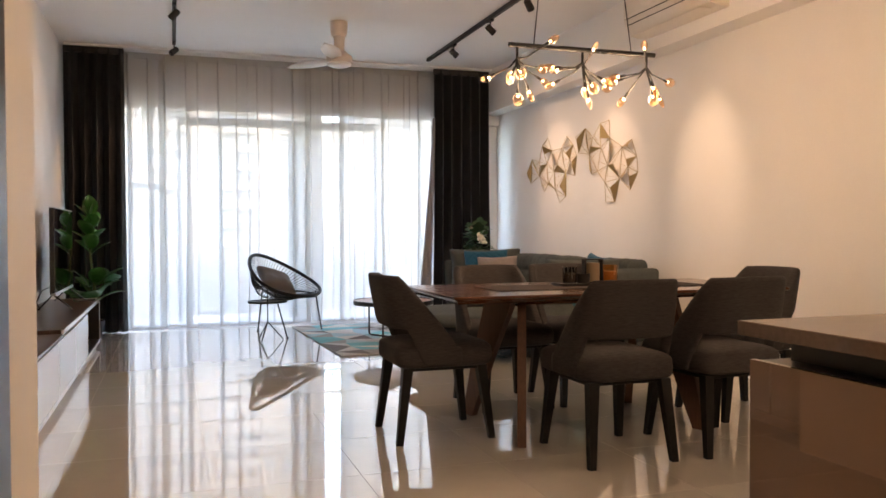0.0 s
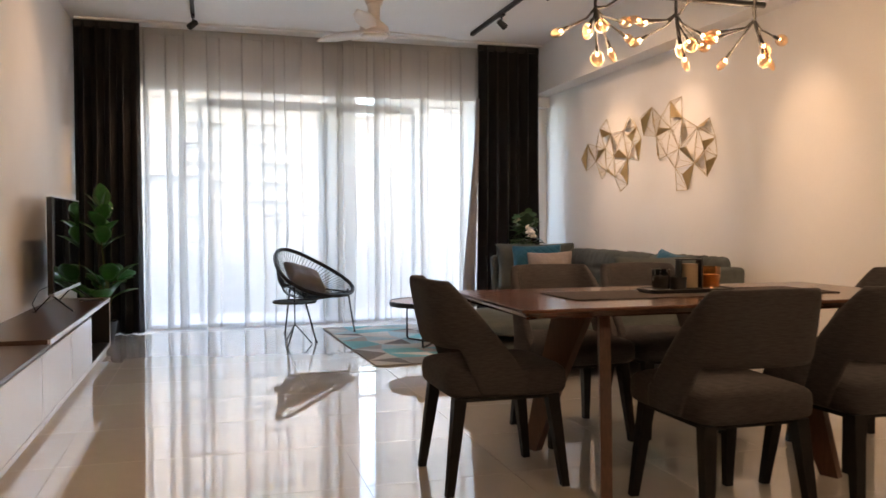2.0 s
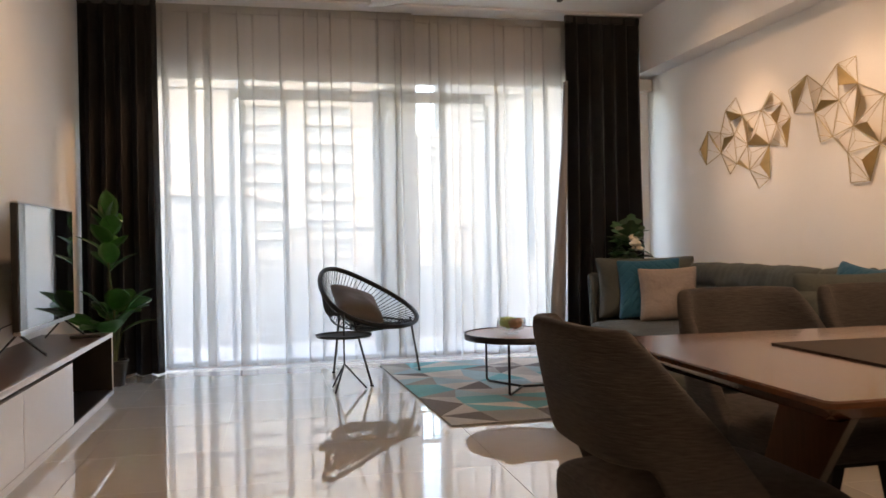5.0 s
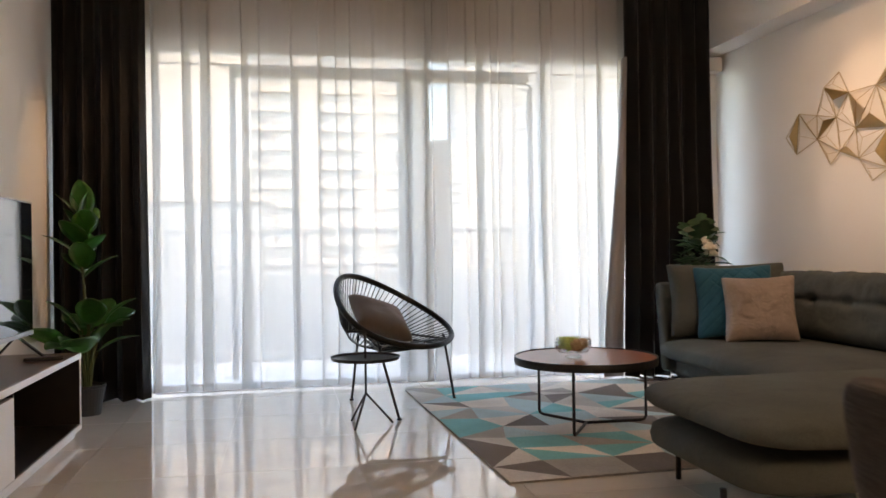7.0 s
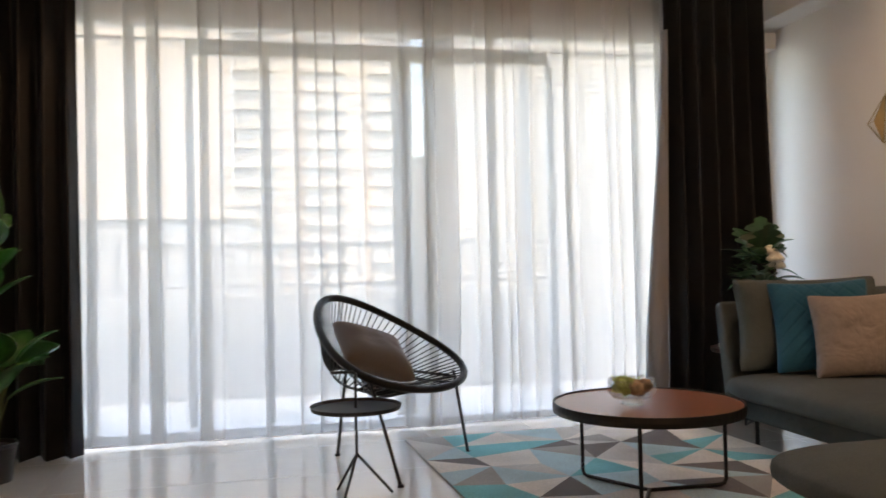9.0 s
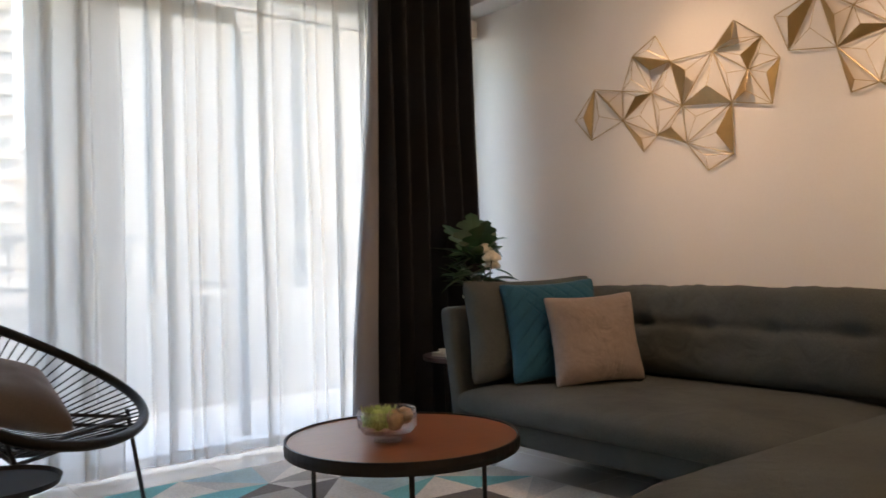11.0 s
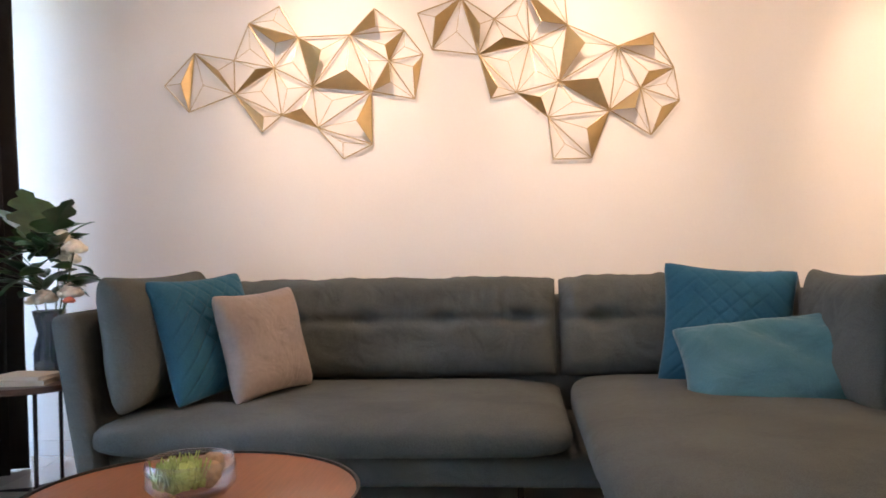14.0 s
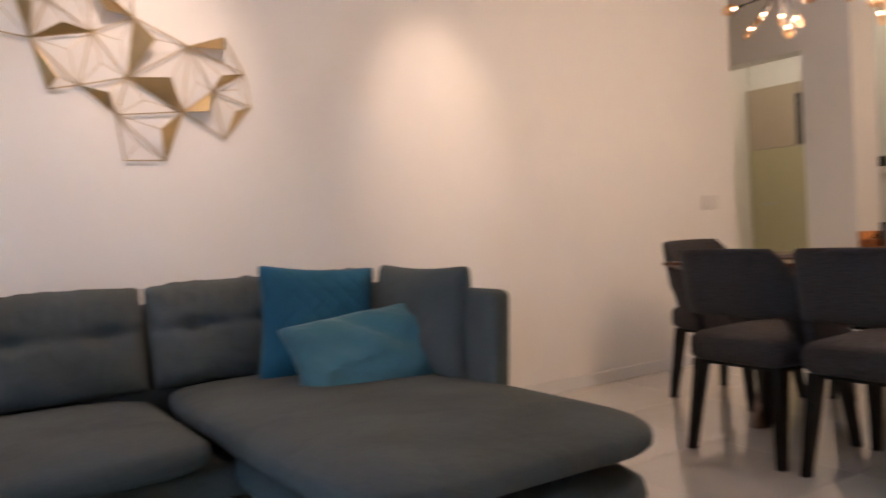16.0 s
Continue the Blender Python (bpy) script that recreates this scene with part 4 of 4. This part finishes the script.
def coffee_table(m):
    t = thing("coffee_table", "round brown coffee table on bent black rods", "table", m)
    part("tabletop", lathe([(0.001, 0.338), (0.362, 0.338), (0.364, 0.366), (0.001, 0.366)], 64), M_OAKTOP, t)
    part("rim", lathe([(0.3645, 0.332), (0.373, 0.332), (0.375, 0.350), (0.373, 0.3715), (0.3665, 0.3715), (0.3645, 0.332)], 64, cap=False), M_BLACK, t, "thin black metal rim", smooth=False)
    for k in range(3):
        a = math.radians(-121 + 120 * k)
        cs, sn = math.cos(a), math.sin(a)
        r = 0.335
        pts = [(cs * r, sn * r, 0.335), (cs * r, sn * r, 0.04), (cs * (r - 0.008), sn * (r - 0.008), 0.024), (cs * (r - 0.03), sn * (r - 0.03), 0.018), (0, 0, 0.018)]
        part("leg", tube(pts, 0.008, 8), M_BLACK, t, "bent black rod leg")
    return t


coffee_table(pose(1.96, 7.345, 0.0))


def bowl(m):
    t = thing("glass_bowl", "clear footed glass bowl filled with moss and pods", "bowl", m)
    part("glass", lathe([(0.03, 0.0), (0.045, 0.002), (0.04, 0.012), (0.02, 0.02), (0.075, 0.028), (0.094, 0.05), (0.094, 0.085), (0.090, 0.102), (0.087, 0.101), (0.091, 0.083), (0.090, 0.052), (0.072, 0.032), (0.001, 0.028)], 32), M_CLEAR, t, smooth=True)
    rnd = random.Random(6)
    for i, (x, y, r, mt) in enumerate(((0.035, 0.01, 0.034, M_HUSK), (0.0, -0.035, 0.03, M_HUSK), (0.045, -0.03, 0.026, M_HUSK), (-0.01, 0.03, 0.03, M_MOSS), (0.02, 0.045, 0.025, M_PETAL), (-0.04, -0.01, 0.026, M_MOSS))):
        b = bmesh.new()
        bmesh.ops.create_icosphere(b, subdivisions=3, radius=r)
        for v in b.verts:
            v.co *= 1 + 0.22 * noise.noise(v.co * 70 + Vector((i, 0, 0)))
        o = part("pod" if mt is M_HUSK else "moss_ball", b, mt, t, smooth=True)
        o.matrix_local = pose(x, y, 0.062 + 0.008 * (i % 3))
    sp = bmesh.new()
    for i in range(240):
        a, h = rnd.uniform(0, 6.28), rnd.uniform(0.025, 0.062)
        x, y = -0.025 + 0.048 * math.cos(a) * rnd.random(), 0.012 + 0.055 * math.sin(a) * rnd.random()
        tube([(x, y, 0.05), (x + rnd.uniform(-0.02, 0.02), y + rnd.uniform(-0.02, 0.02), 0.05 + h)], [0.004, 0.0015], 4, bm=sp)
    tagged(part("moss", sp, M_MOSS, t, "pale green moss sprigs"), kind="stuff")
    return t


bowl(pose(1.88, 7.31, 0.3665))


def lounge_chair():
    """A string chair: egg-shaped ring, cords running down to a small hoop, three rod legs."""
    t = thing("string_lounge_chair", "black string lounge chair with round hoop frame", "chair")
    centre, az, tilt = Vector((1.038, 8.145, 0.567)), math.radians(-41), math.radians(32)
    f = Vector((math.cos(az), math.sin(az), 0))
    side = Vector((-math.sin(az), math.cos(az), 0))
    ln = f * math.cos(tilt) + Vector((0, 0, -math.sin(tilt)))
    nrm = ln.cross(side).normalized()
    if nrm.z < 0:
        nrm = -nrm
    hoop = []
    n = 72
    for i in range(n):
        a = 2 * math.pi * i / n
        r = 0.404 + 0.10 * math.cos(a)
        hoop.append(centre + ln * (0.376 * math.cos(a) - 0.006) + side * (r * math.sin(a)) + nrm * (0.014 * math.cos(2 * a)))
    part("hoop", tube(hoop, 0.0175, 12, loop=True), M_CORD, t, "thick black corded hoop", smooth=True)
    base = centre - nrm * 0.27 - ln * 0.10
    inner = [base + ln * (0.085 * math.cos(2 * math.pi * i / n)) + side * (0.085 * math.sin(2 * math.pi * i / n)) for i in range(n)]
    part("base_ring", tube(inner, 0.006, 8, loop=True), M_BLACK, t)
    for i in range(n):
        mid = (hoop[i] + inner[i]) / 2 - nrm * 0.035
        part("cord", tube([hoop[i], mid, inner[i]], 0.0031, 5), M_CORD, t)
    feet = [Vector((1.444, 8.259, 0.004)), Vector((1.024, 7.74, 0.004)), Vector((0.815, 8.402, 0.004)), ]
    tops = [centre + ln * 0.24 + side * 0.30 + nrm * -0.03, centre + ln * 0.16 - side * 0.30 - nrm * 0.06, centre - ln * 0.22 + side * 0.10 - nrm * 0.22]
    for a, b_ in zip(feet, tops):
        part("leg", tube([a, b_], 0.008, 8), M_BLACK, t, "thin black rod leg", smooth=True)
        part("foot", lathe([(0.014, -0.004), (0.014, 0.006), (0.008, 0.010)], 12, a), M_BLACK, t)
    low_ = [a.lerp(b_, 0.84) for a, b_ in zip(feet, tops)]
    for i, j in ((0, 1), (1, 2), (2, 0)):
        part("brace", tube([low_[i], low_[j]], 0.007, 8), M_BLACK, t)
        part("brace", tube([low_[i] + Vector((0, 0, 0.035)), low_[j] + Vector((0, 0, 0.035))], 0.007, 8), M_BLACK, t)
    return centre, ln, side, nrm


lc, l_ln, l_side, l_n = lounge_chair()
cush = tagged(mesh_object("cushion", cushion(0.38, 0.38, 0.14, 21), M_TAUPE, None, smooth=True), "taupe cushion resting in the string lounge chair", "cushion")
rot = Matrix((l_side, l_n * -1, l_ln * -1)).transposed().to_4x4()
cush.matrix_world = Matrix.Translation(lc - l_n * 0.075 - l_ln * 0.05) @ rot @ pose(0, 0, 0, 0, 38, 0)


def tray_table(m):
    t = thing("tray_side_table", "small black metal tray table with three splayed feet", "side table", m)
    part("tray", lathe([(0.001, 0.355), (0.180, 0.355), (0.186, 0.372), (0.183, 0.372), (0.178, 0.360), (0.001, 0.360)], 40), M_BLACK, t)
    part("pole", tube([(0, 0, 0.17), (0, 0, 0.50), (-0.01, 0, 0.505), (-0.10, 0, 0.505)], 0.006, 8), M_BLACK, t, smooth=True)
    for x, y in ((-0.07, 0.115), (0.145, 0.012), (-0.07, -0.125)):
        part("foot", tube([(0, 0, 0.175), (x, y, 0.006)], 0.006, 8), M_BLACK, t)
    return t


tray_table(pose(0.832, 7.645, 0))


# ---- side table with vase ----
def side_table(m):
    t = thing("round_side_table", "small round black side table beside the sofa", "side table", m)
    part("tabletop", lathe([(0.001, 0.405), (0.215, 0.405), (0.222, 0.412), (0.222, 0.43), (0.001, 0.43)], 48), M_DARKTOP, t)
    for k in range(3):
        a = math.radians(100 + 120 * k)
        part("leg", tube([(0.14 * math.cos(a), 0.14 * math.sin(a), 0.406), (0.14 * math.cos(a), 0.14 * math.sin(a), 0.012), (0, 0, 0.012)], 0.008, 8), M_BLACK, t)
    return t


side_table(pose(3.17, 8.485, 0))


def book(m, w, d, h, label, cover):
    t = thing("book", label, "book", m, group="books on the side table")
    part("pages", box(-w / 2 + 0.004, w / 2 - 0.003, -d / 2 + 0.003, d / 2 - 0.003, 0.002, h - 0.002), M_PAPER, t)
    part("cover", box(-w / 2, w / 2, -d / 2, d / 2, 0.0, 0.002), cover, t)
    part("cover", box(-w / 2, w / 2, -d / 2, d / 2, h - 0.002, h), cover, t)
    return t


book(pose(3.10, 8.46, 0.431, 0, 0, 8), 0.17, 0.22, 0.018, "cream book lying on the side table", M_PAPER)
book(pose(3.11, 8.45, 0.4495, 0, 0, -6), 0.15, 0.20, 0.014, "cream book with a dark cover stacked on another", M_PAPER)


def rose(b, c, r, rnd):
    for k in range(3):
        for i in range(5 + k):
            a = 2 * math.pi * (i + 0.3 * k) / (5 + k)
            rr = r * (0.18 + 0.27 * k)
            p = c + Vector((rr * math.cos(a), rr * math.sin(a), r * (0.42 - 0.25 * k)))
            d = bmesh.new()
            bmesh.ops.create_icosphere(d, subdivisions=1, radius=r * 0.55)
            for v in d.verts:
                v.co = Vector((v.co.x, v.co.y, v.co.z * 0.8)) + p
            join(b, d)


def flower_vase(m):
    t = thing("flower_vase", "smoked glass vase of white roses and dark leaves", "vase", m)
    part("vase", lathe([(0.045, 0.0), (0.058, 0.01), (0.06, 0.10), (0.042, 0.17), (0.05, 0.20), (0.062, 0.26), (0.060, 0.26), (0.048, 0.20), (0.039, 0.17), (0.056, 0.10), (0.054, 0.014), (0.001, 0.010)], 32), M_SMOKE, t, smooth=True)
    rnd = random.Random(31)
    heads = ((-0.03, 0.0, 0.31), (-0.02, -0.10, 0.33), (-0.02, -0.12, 0.50), (0.02, -0.07, 0.46), (-0.05, 0.03, 0.30), (-0.01, -0.06, 0.54))
    for i, h in enumerate(heads):
        b = bmesh.new()
        rose(b, Vector(h), 0.042 if i != 4 else 0.03, rnd)
        part("rose", b, M_PETAL, t, "open cream rose", smooth=True)
        part("stalk", tube([(0, 0, 0.02), (h[0] * 0.4, h[1] * 0.4, 0.2), h], 0.003, 5), M_STEM, t)
    b = bmesh.new()
    rose(b, Vector((-0.05, -0.11, 0.30)), 0.02, rnd)
    part("rose", b, M_CORAL, t, "small coral bud", smooth=True)
    for i in range(46):
        az, h = rnd.uniform(0, 6.28), rnd.uniform(0.28, 0.56)
        r = rnd.uniform(0.02, 0.11)
        lf = part("leaf", leaf_blade(rnd.uniform(0.09, 0.15), rnd.uniform(0.05, 0.08), 0.3, 0.2, 6), M_LEAF_DARK, t, smooth=True)
        lf.matrix_local = pose(r * math.cos(az), r * math.sin(az), h, rnd.uniform(-30, 30), rnd.uniform(-50, 20), math.degrees(az) + rnd.uniform(-40, 40))
    for az, tilt, ln_, w in ((60, -80, 0.30, 0.24), (100, -62, 0.30, 0.24), (250, -72, 0.26, 0.20), (120, -38, 0.26, 0.18)):
        lf = part("monstera_leaf", leaf_blade(ln_, w, 0.35, 0.12, 14, notches=1), M_LEAF_DARK, t, "large notched dark green leaf", smooth=False)
        lf.matrix_local = pose(0, 0.02, 0.47, 0, tilt, az)
    for k in range(9):
        lf = part("palm_frond", leaf_blade(0.26, 0.02, 0.25, 0.2, 6), M_LEAF_DARK, t)
        lf.matrix_local = pose(0, 0, 0.33, 0, -18 - 6 * k, 95 + 7 * (k % 5))
    return t


flower_vase(pose(3.25, 8.445, 0.431))

# ---- television wall ----
def console():
    t = thing("tv_console", "long white lacquer TV console with brown top and open niche", "cabinet")
    x0, x1, y0, y1 = XL + 0.002, -0.62, 2.962, 7.75
    part("plinth", box(x0, x1 - 0.03, y0, y1 - 0.02, 0.0, 0.04, 0.002), M_WHITEGLOSS, t)
    part("base_board", box(x0, x1, y0, y1, 0.041, 0.065, 0.002), M_WHITEGLOSS, t)
    part("end_panel", box(x0, x1, y1 - 0.018, y1, 0.066, 0.424, 0.002), M_WHITEGLOSS, t)
    part("niche_back", box(x0 + 0.01, x0 + 0.02, 6.72, y1 - 0.02, 0.066, 0.40), M_NICHE, t, "black niche lining")
    part("niche_floor", box(x0 + 0.021, x1 - 0.004, 6.72, y1 - 0.02, 0.066, 0.07), M_NICHE, t, "black niche lining")
    part("niche_side", box(x0 + 0.021, x1 - 0.004, y1 - 0.026, y1 - 0.0185, 0.071, 0.40), M_NICHE, t, "black niche lining")
    part("niche_side", box(x0 + 0.021, x1 - 0.004, 6.70, 6.712, 0.066, 0.40), M_NICHE, t, "black niche lining")
    part("carcass", box(x0, x1 - 0.022, y0, 6.698, 0.066, 0.385), M_NICHE, t)
    for a, b_ in ((2.97, 3.37), (3.375, 4.20), (4.205, 5.035), (5.04, 5.87), (5.875, 6.705)):
        part("door", box(x1 - 0.02, x1, a, b_ - 0.004, 0.068, 0.385, 0.0015), M_WHITEGLOSS, t, "white lacquer door")
    part("low_top", box(x0, x1, y0, 5.235, 0.392, 0.410, 0.002), M_DARKTOP, t, "dark brown top board")
    part("top_board", box(x0, x1 - 0.012, 5.24, y1, 0.403, 0.432, 0.002), M_DARKTOP, t, "raised brown top board")
    part("front_edge", box(x1 - 0.011, x1 + 0.002, 5.24, y1, 0.403, 0.432, 0.002), M_WHITEGLOSS, t, "white front edge")
    return t


console()


def television():
    t = thing("television", "flat television on two splayed black feet, switched off", "television")
    x, y0, y1, z0, z1 = -0.835, 6.60, 7.70, 0.545, 1.20
    part("body", box(x - 0.035, x, y0, y1, z0, z1, 0.006), M_BLACK, t)
    part("screen", box(x + 0.001, x + 0.004, y0 + 0.008, y1 - 0.008, z0 + 0.018, z1 - 0.008), M_SCREEN, t, "dark glossy screen")
    part("bottom_trim", box(x - 0.03, x + 0.006, y0, y1, z0 - 0.006, z0 + 0.016, 0.002), M_SILVER, t, "silver lower edge")
    part("top_trim", box(x - 0.034, x + 0.005, y0, y1, z1 - 0.006, z1 + 0.001, 0.001), M_SILVER, t, "thin silver edge")
    for y in (6.62, 7.50):
        for dx in (-0.10, 0.13):
            part("foot", loft([[Vector((x - 0.015 + k * dx + a, y + b_, 0.5435 * (1 - k) + 0.4335 * k + c)) for a, b_, c in ((0, -0.012, 0), (0, 0.012, 0), (0, 0.012, 0.012), (0, -0.012, 0.012))] for k in (0, 0.5, 1)]), M_BLACK, t)
    part("cable", tube([(x - 0.05, 6.75, 0.60), (x - 0.09, 6.62, 0.58), (x - 0.12, 6.56, 0.50), (x - 0.10, 6.58, 0.44), (x - 0.14, 6.66, 0.437)], 0.003, 6), M_BLACK, t, smooth=True)
    return t


television()
rm = thing("remote_control", "black remote control lying on the TV console", "remote control", pose(-0.72, 7.46, 0.433, 0, 0, -75))
part("body", box(-0.022, 0.022, -0.085, 0.085, 0, 0.017, 0.005, 3), M_BLACK, rm)
part("buttons", box(-0.013, 0.013, -0.05, 0.07, 0.0172, 0.0185, 0.0005), M_COVER, rm, "rubber key pad")


def fiddle_plant(m):
    t = thing("potted_plant", "tall green rubber plant in a small black pot", "plant", m)
    part("pot", lathe([(0.075, 0.0), (0.098, 0.155), (0.104, 0.16), (0.104, 0.175), (0.094, 0.175), (0.09, 0.15), (0.001, 0.15)], 28), M_POT, t, smooth=False)
    part("soil", lathe([(0.001, 0.151), (0.088, 0.151), (0.085, 0.16), (0.001, 0.165)], 20), M_SOIL, t)
    rnd = random.Random(17)
    part("stem", tube([(0, 0, 0.15), (0.01, 0.01, 0.5), (-0.02, 0, 0.85), (0.0, 0.01, 1.16)], [0.011, 0.010, 0.008, 0.005], 8), M_STEM, t, smooth=True)
    for i in range(17):
        az = i * 137.5 + rnd.uniform(-15, 15)
        r = math.radians(az)
        reach, h = rnd.uniform(0.04, 0.12), rnd.uniform(0.36, 0.54)
        end = Vector((reach * math.cos(r), reach * math.sin(r), h))
        part("stalk", tube([(0.02 * math.cos(r), 0.02 * math.sin(r), 0.15), (end.x * 0.4, end.y * 0.4, h * 0.7), end], [0.006, 0.005, 0.003], 6), M_STEM, t)
        lf = part("leaf", leaf_blade(rnd.uniform(0.19, 0.25), rnd.uniform(0.15, 0.20), rnd.uniform(0.25, 0.5), 0.18, 10), M_LEAF, t, "broad glossy green leaf", smooth=True)
        lf.matrix_local = Matrix.Translation(end) @ pose(0, 0, 0, rnd.uniform(-25, 25), rnd.uniform(-66, -22), az)
    for i in range(16):
        s = i / 15
        az = i * 137.5
        h = 0.80 + 0.37 * s
        lf = part("leaf", leaf_blade(rnd.uniform(0.20, 0.27) * (1 - 0.12 * s), rnd.uniform(0.13, 0.165), 0.2, 0.22, 10), M_LEAF, t, "broad glossy green leaf", smooth=True)
        lf.matrix_local = pose(-0.01, 0.005, h, rnd.uniform(-15, 15), -46 - 30 * s + rnd.uniform(-16, 16), az)
    return t


fiddle_plant(pose(-0.73, 8.36, 0))


# ---- table setting ----
def tray(m):
    t = thing("serving_tray", "dark round-ended tray on the dining table", "tray", m)
    part("base", rounded(0.20, 0.075, 0.006, 8, 40, 6), M_NICHE, t)
    part("rim", tube([Vector((0.20 * math.copysign(abs(math.cos(a)) ** 0.25, math.cos(a)), 0.075 * math.copysign(abs(math.sin(a)) ** 0.25, math.sin(a)), 0.007)) for a in [2 * math.pi * (i + 0.5) / 48 for i in range(48)]], 0.004, 6, loop=True), M_NICHE, t)
    return t


TX, TY = 2.09, 3.80
TZ = TABLE_Z + 0.005
tray(pose(TX, TY, TZ + 0.006))


def candle_glass(m, r, h, glass_mt, wax, fill, label):
    t = thing("candle_glass", label, "candle", m, group="candles on the tray")
    part("glass", lathe([(r * 0.9, 0.0), (r, 0.004), (r * 1.06, h), (r * 1.0, h), (r * 0.94, 0.006), (0.001, 0.006)], 28), glass_mt, t, smooth=False)
    part("wax", lathe([(0.001, 0.007), (r * 0.90, 0.007), (r * 0.93, fill), (0.001, fill)], 24), wax, t, "pale wax")
    part("wick", tube([(0, 0, fill), (0.001, 0, fill + 0.012)], 0.001, 5), M_BLACK, t)
    return t


TT = TZ + 0.0125
candle_glass(pose(TX - 0.12, TY, TT), 0.036, 0.085, M_SMOKE, M_CANDLE, 0.055, "smoked glass with a cream candle on the tray")
candle_glass(pose(TX + 0.125, TY + 0.01, TT), 0.040, 0.092, M_AMBER, M_CANDLE_AMBER, 0.058, "amber glass with a candle on the tray")
candle_glass(pose(TX + 0.065, TY + 0.03, TT), 0.018, 0.058, M_AMBER, M_CANDLE_AMBER, 0.03, "small amber glass tealight on the tray")
candle_glass(pose(TX - 0.05, TY - 0.02, TT), 0.034, 0.052, M_NICHE, M_NICHE, 0.04, "low black candle pot on the tray")
fr = thing("lantern_frame", "black square-framed glass lantern with a candle", "lantern", pose(TX + 0.015, TY, TT, 0, 0, 0))
for x in (-0.05, 0.05):
    part("upright", box(x - 0.004, x + 0.004, -0.02, 0.02, 0.0, 0.12, 0.001), M_BLACK, fr)
part("top_bar", box(-0.054, 0.054, -0.02, 0.02, 0.1205, 0.127, 0.001), M_BLACK, fr)
part("bottom_bar", box(-0.0455, 0.0455, -0.02, 0.02, 0.0, 0.006, 0.001), M_BLACK, fr)
part("candle", lathe([(0.001, 0.0065), (0.037, 0.0065), (0.037, 0.105), (0.001, 0.107)], 24), M_CANDLE, fr, "cream pillar candle")


# ---- kitchen end ----
def island():
    t = thing("kitchen_island", "brown counter with tinted mirror cladding", "kitchen island")
    part("worktop", box(1.115, 2.35, -0.9, 1.40, 0.785, 0.815, 0.003), M_COUNTER, t, "brown stone worktop")
    # solid black block puts the gap's shadow below the worktop into its colour
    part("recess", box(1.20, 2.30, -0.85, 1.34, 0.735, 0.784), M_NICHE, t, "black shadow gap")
    part("mirror_panel", box(1.135, 1.150, -0.88, 1.385, 0.004, 0.735, 0.001), M_MIRROR, t, "brown tinted mirror panel")
    part("carcass", box(1.152, 2.30, -0.86, 1.38, 0.004, 0.733), M_DARKCAB, t)
    return t


island()
cab = thing("entry_cabinet", "tall dark brown entry cabinet", "cabinet")
part("body", box(-0.975, -0.445, 0.75, 2.455, 0.0, 2.5, 0.002), M_DARKCAB, cab)
for a in (0.755, 1.607):
    part("door", box(-0.443, -0.425, a, a + 0.846, 0.06, 2.498, 0.002), M_DARKCAB, cab, "dark brown door")
door = thing("door_1", "pale yellow flush passage door", "door", kind="structure")
part("leaf", box(4.30, 5.49, 0.055, 0.095, 0.005, 1.535, 0.003), M_DOOR, door)
part("upper_panel", box(4.30, 5.49, 0.055, 0.093, 1.54, 2.14, 0.003), M_DOORTOP, door, "beige upper panel")
part("door_handle", tube([(5.30, 0.10, 1.0), (5.30, 0.14, 1.0), (5.19, 0.14, 1.0)], 0.009, 8), M_SILVER, door)
part("vision_panel", box(4.84, 4.96, 0.0935, 0.10, 1.55, 2.03, 0.001), M_SCREEN, door, "narrow dark glass slot")
ic = thing("intercom", "white wall intercom with a small dark screen", "intercom")
part("body", box(3.80, 3.99, 0.602, 0.625, 1.18, 1.34, 0.006), M_PLASTIC, ic)
part("screen", box(3.83, 3.90, 0.6255, 0.628, 1.24, 1.32), M_SCREEN, ic)
kc = thing("kitchen_counter", "dark narrow counter against the kitchen wall", "counter")
part("body", box(3.32, 4.05, 0.603, 0.80, 0.0, 0.68), M_DARKCAB, kc)
part("worktop", box(3.30, 4.07, 0.603, 0.82, 0.682, 0.72, 0.003), M_COUNTER, kc)
sw = thing("wall_switch", "white two-gang wall switch", "switch")
part("plate", box(XR - 0.009, XR - 0.001, 2.86, 3.01, 0.96, 1.05, 0.003), M_PLASTIC, sw)
part("rocker", box(XR - 0.013, XR - 0.0095, 2.88, 2.93, 0.975, 1.035, 0.001), M_PLASTIC, sw)
part("rocker", box(XR - 0.013, XR - 0.0095, 2.94, 2.99, 0.975, 1.035, 0.001), M_PLASTIC, sw)

# ---- floor tiles, one by one ----
TILE = 0.6
tile_mesh = None
for i in range(-2, 10):
    for j in range(-4, 16):
        x0, y0 = 0.13 + i * TILE, -0.35 + j * TILE
        x1, y1 = x0 + TILE, y0 + TILE
        cx0, cx1, cy0, cy1 = max(x0, XL - 0.1), min(x1, 5.6), max(y0, -2.6), min(y1, YW + 0.19)
        if cx1 - cx0 < 0.02 or cy1 - cy0 < 0.02:
            continue
        g = 0.0011
        full = (cx0, cx1, cy0, cy1) == (x0, x1, y0, y1)
        if full and tile_mesh is not None:
            ob = new("tile", tile_mesh)
        else:
            b = box(cx0 + g - x0, cx1 - g - x0, cy0 + g - y0, cy1 - g - y0, -0.002, 0.0)
            ob = mesh_object("tile", b, M_TILE)
            if full:
                tile_mesh = ob.data
        ob.parent = floor
        ob.location = (x0, y0, 0)
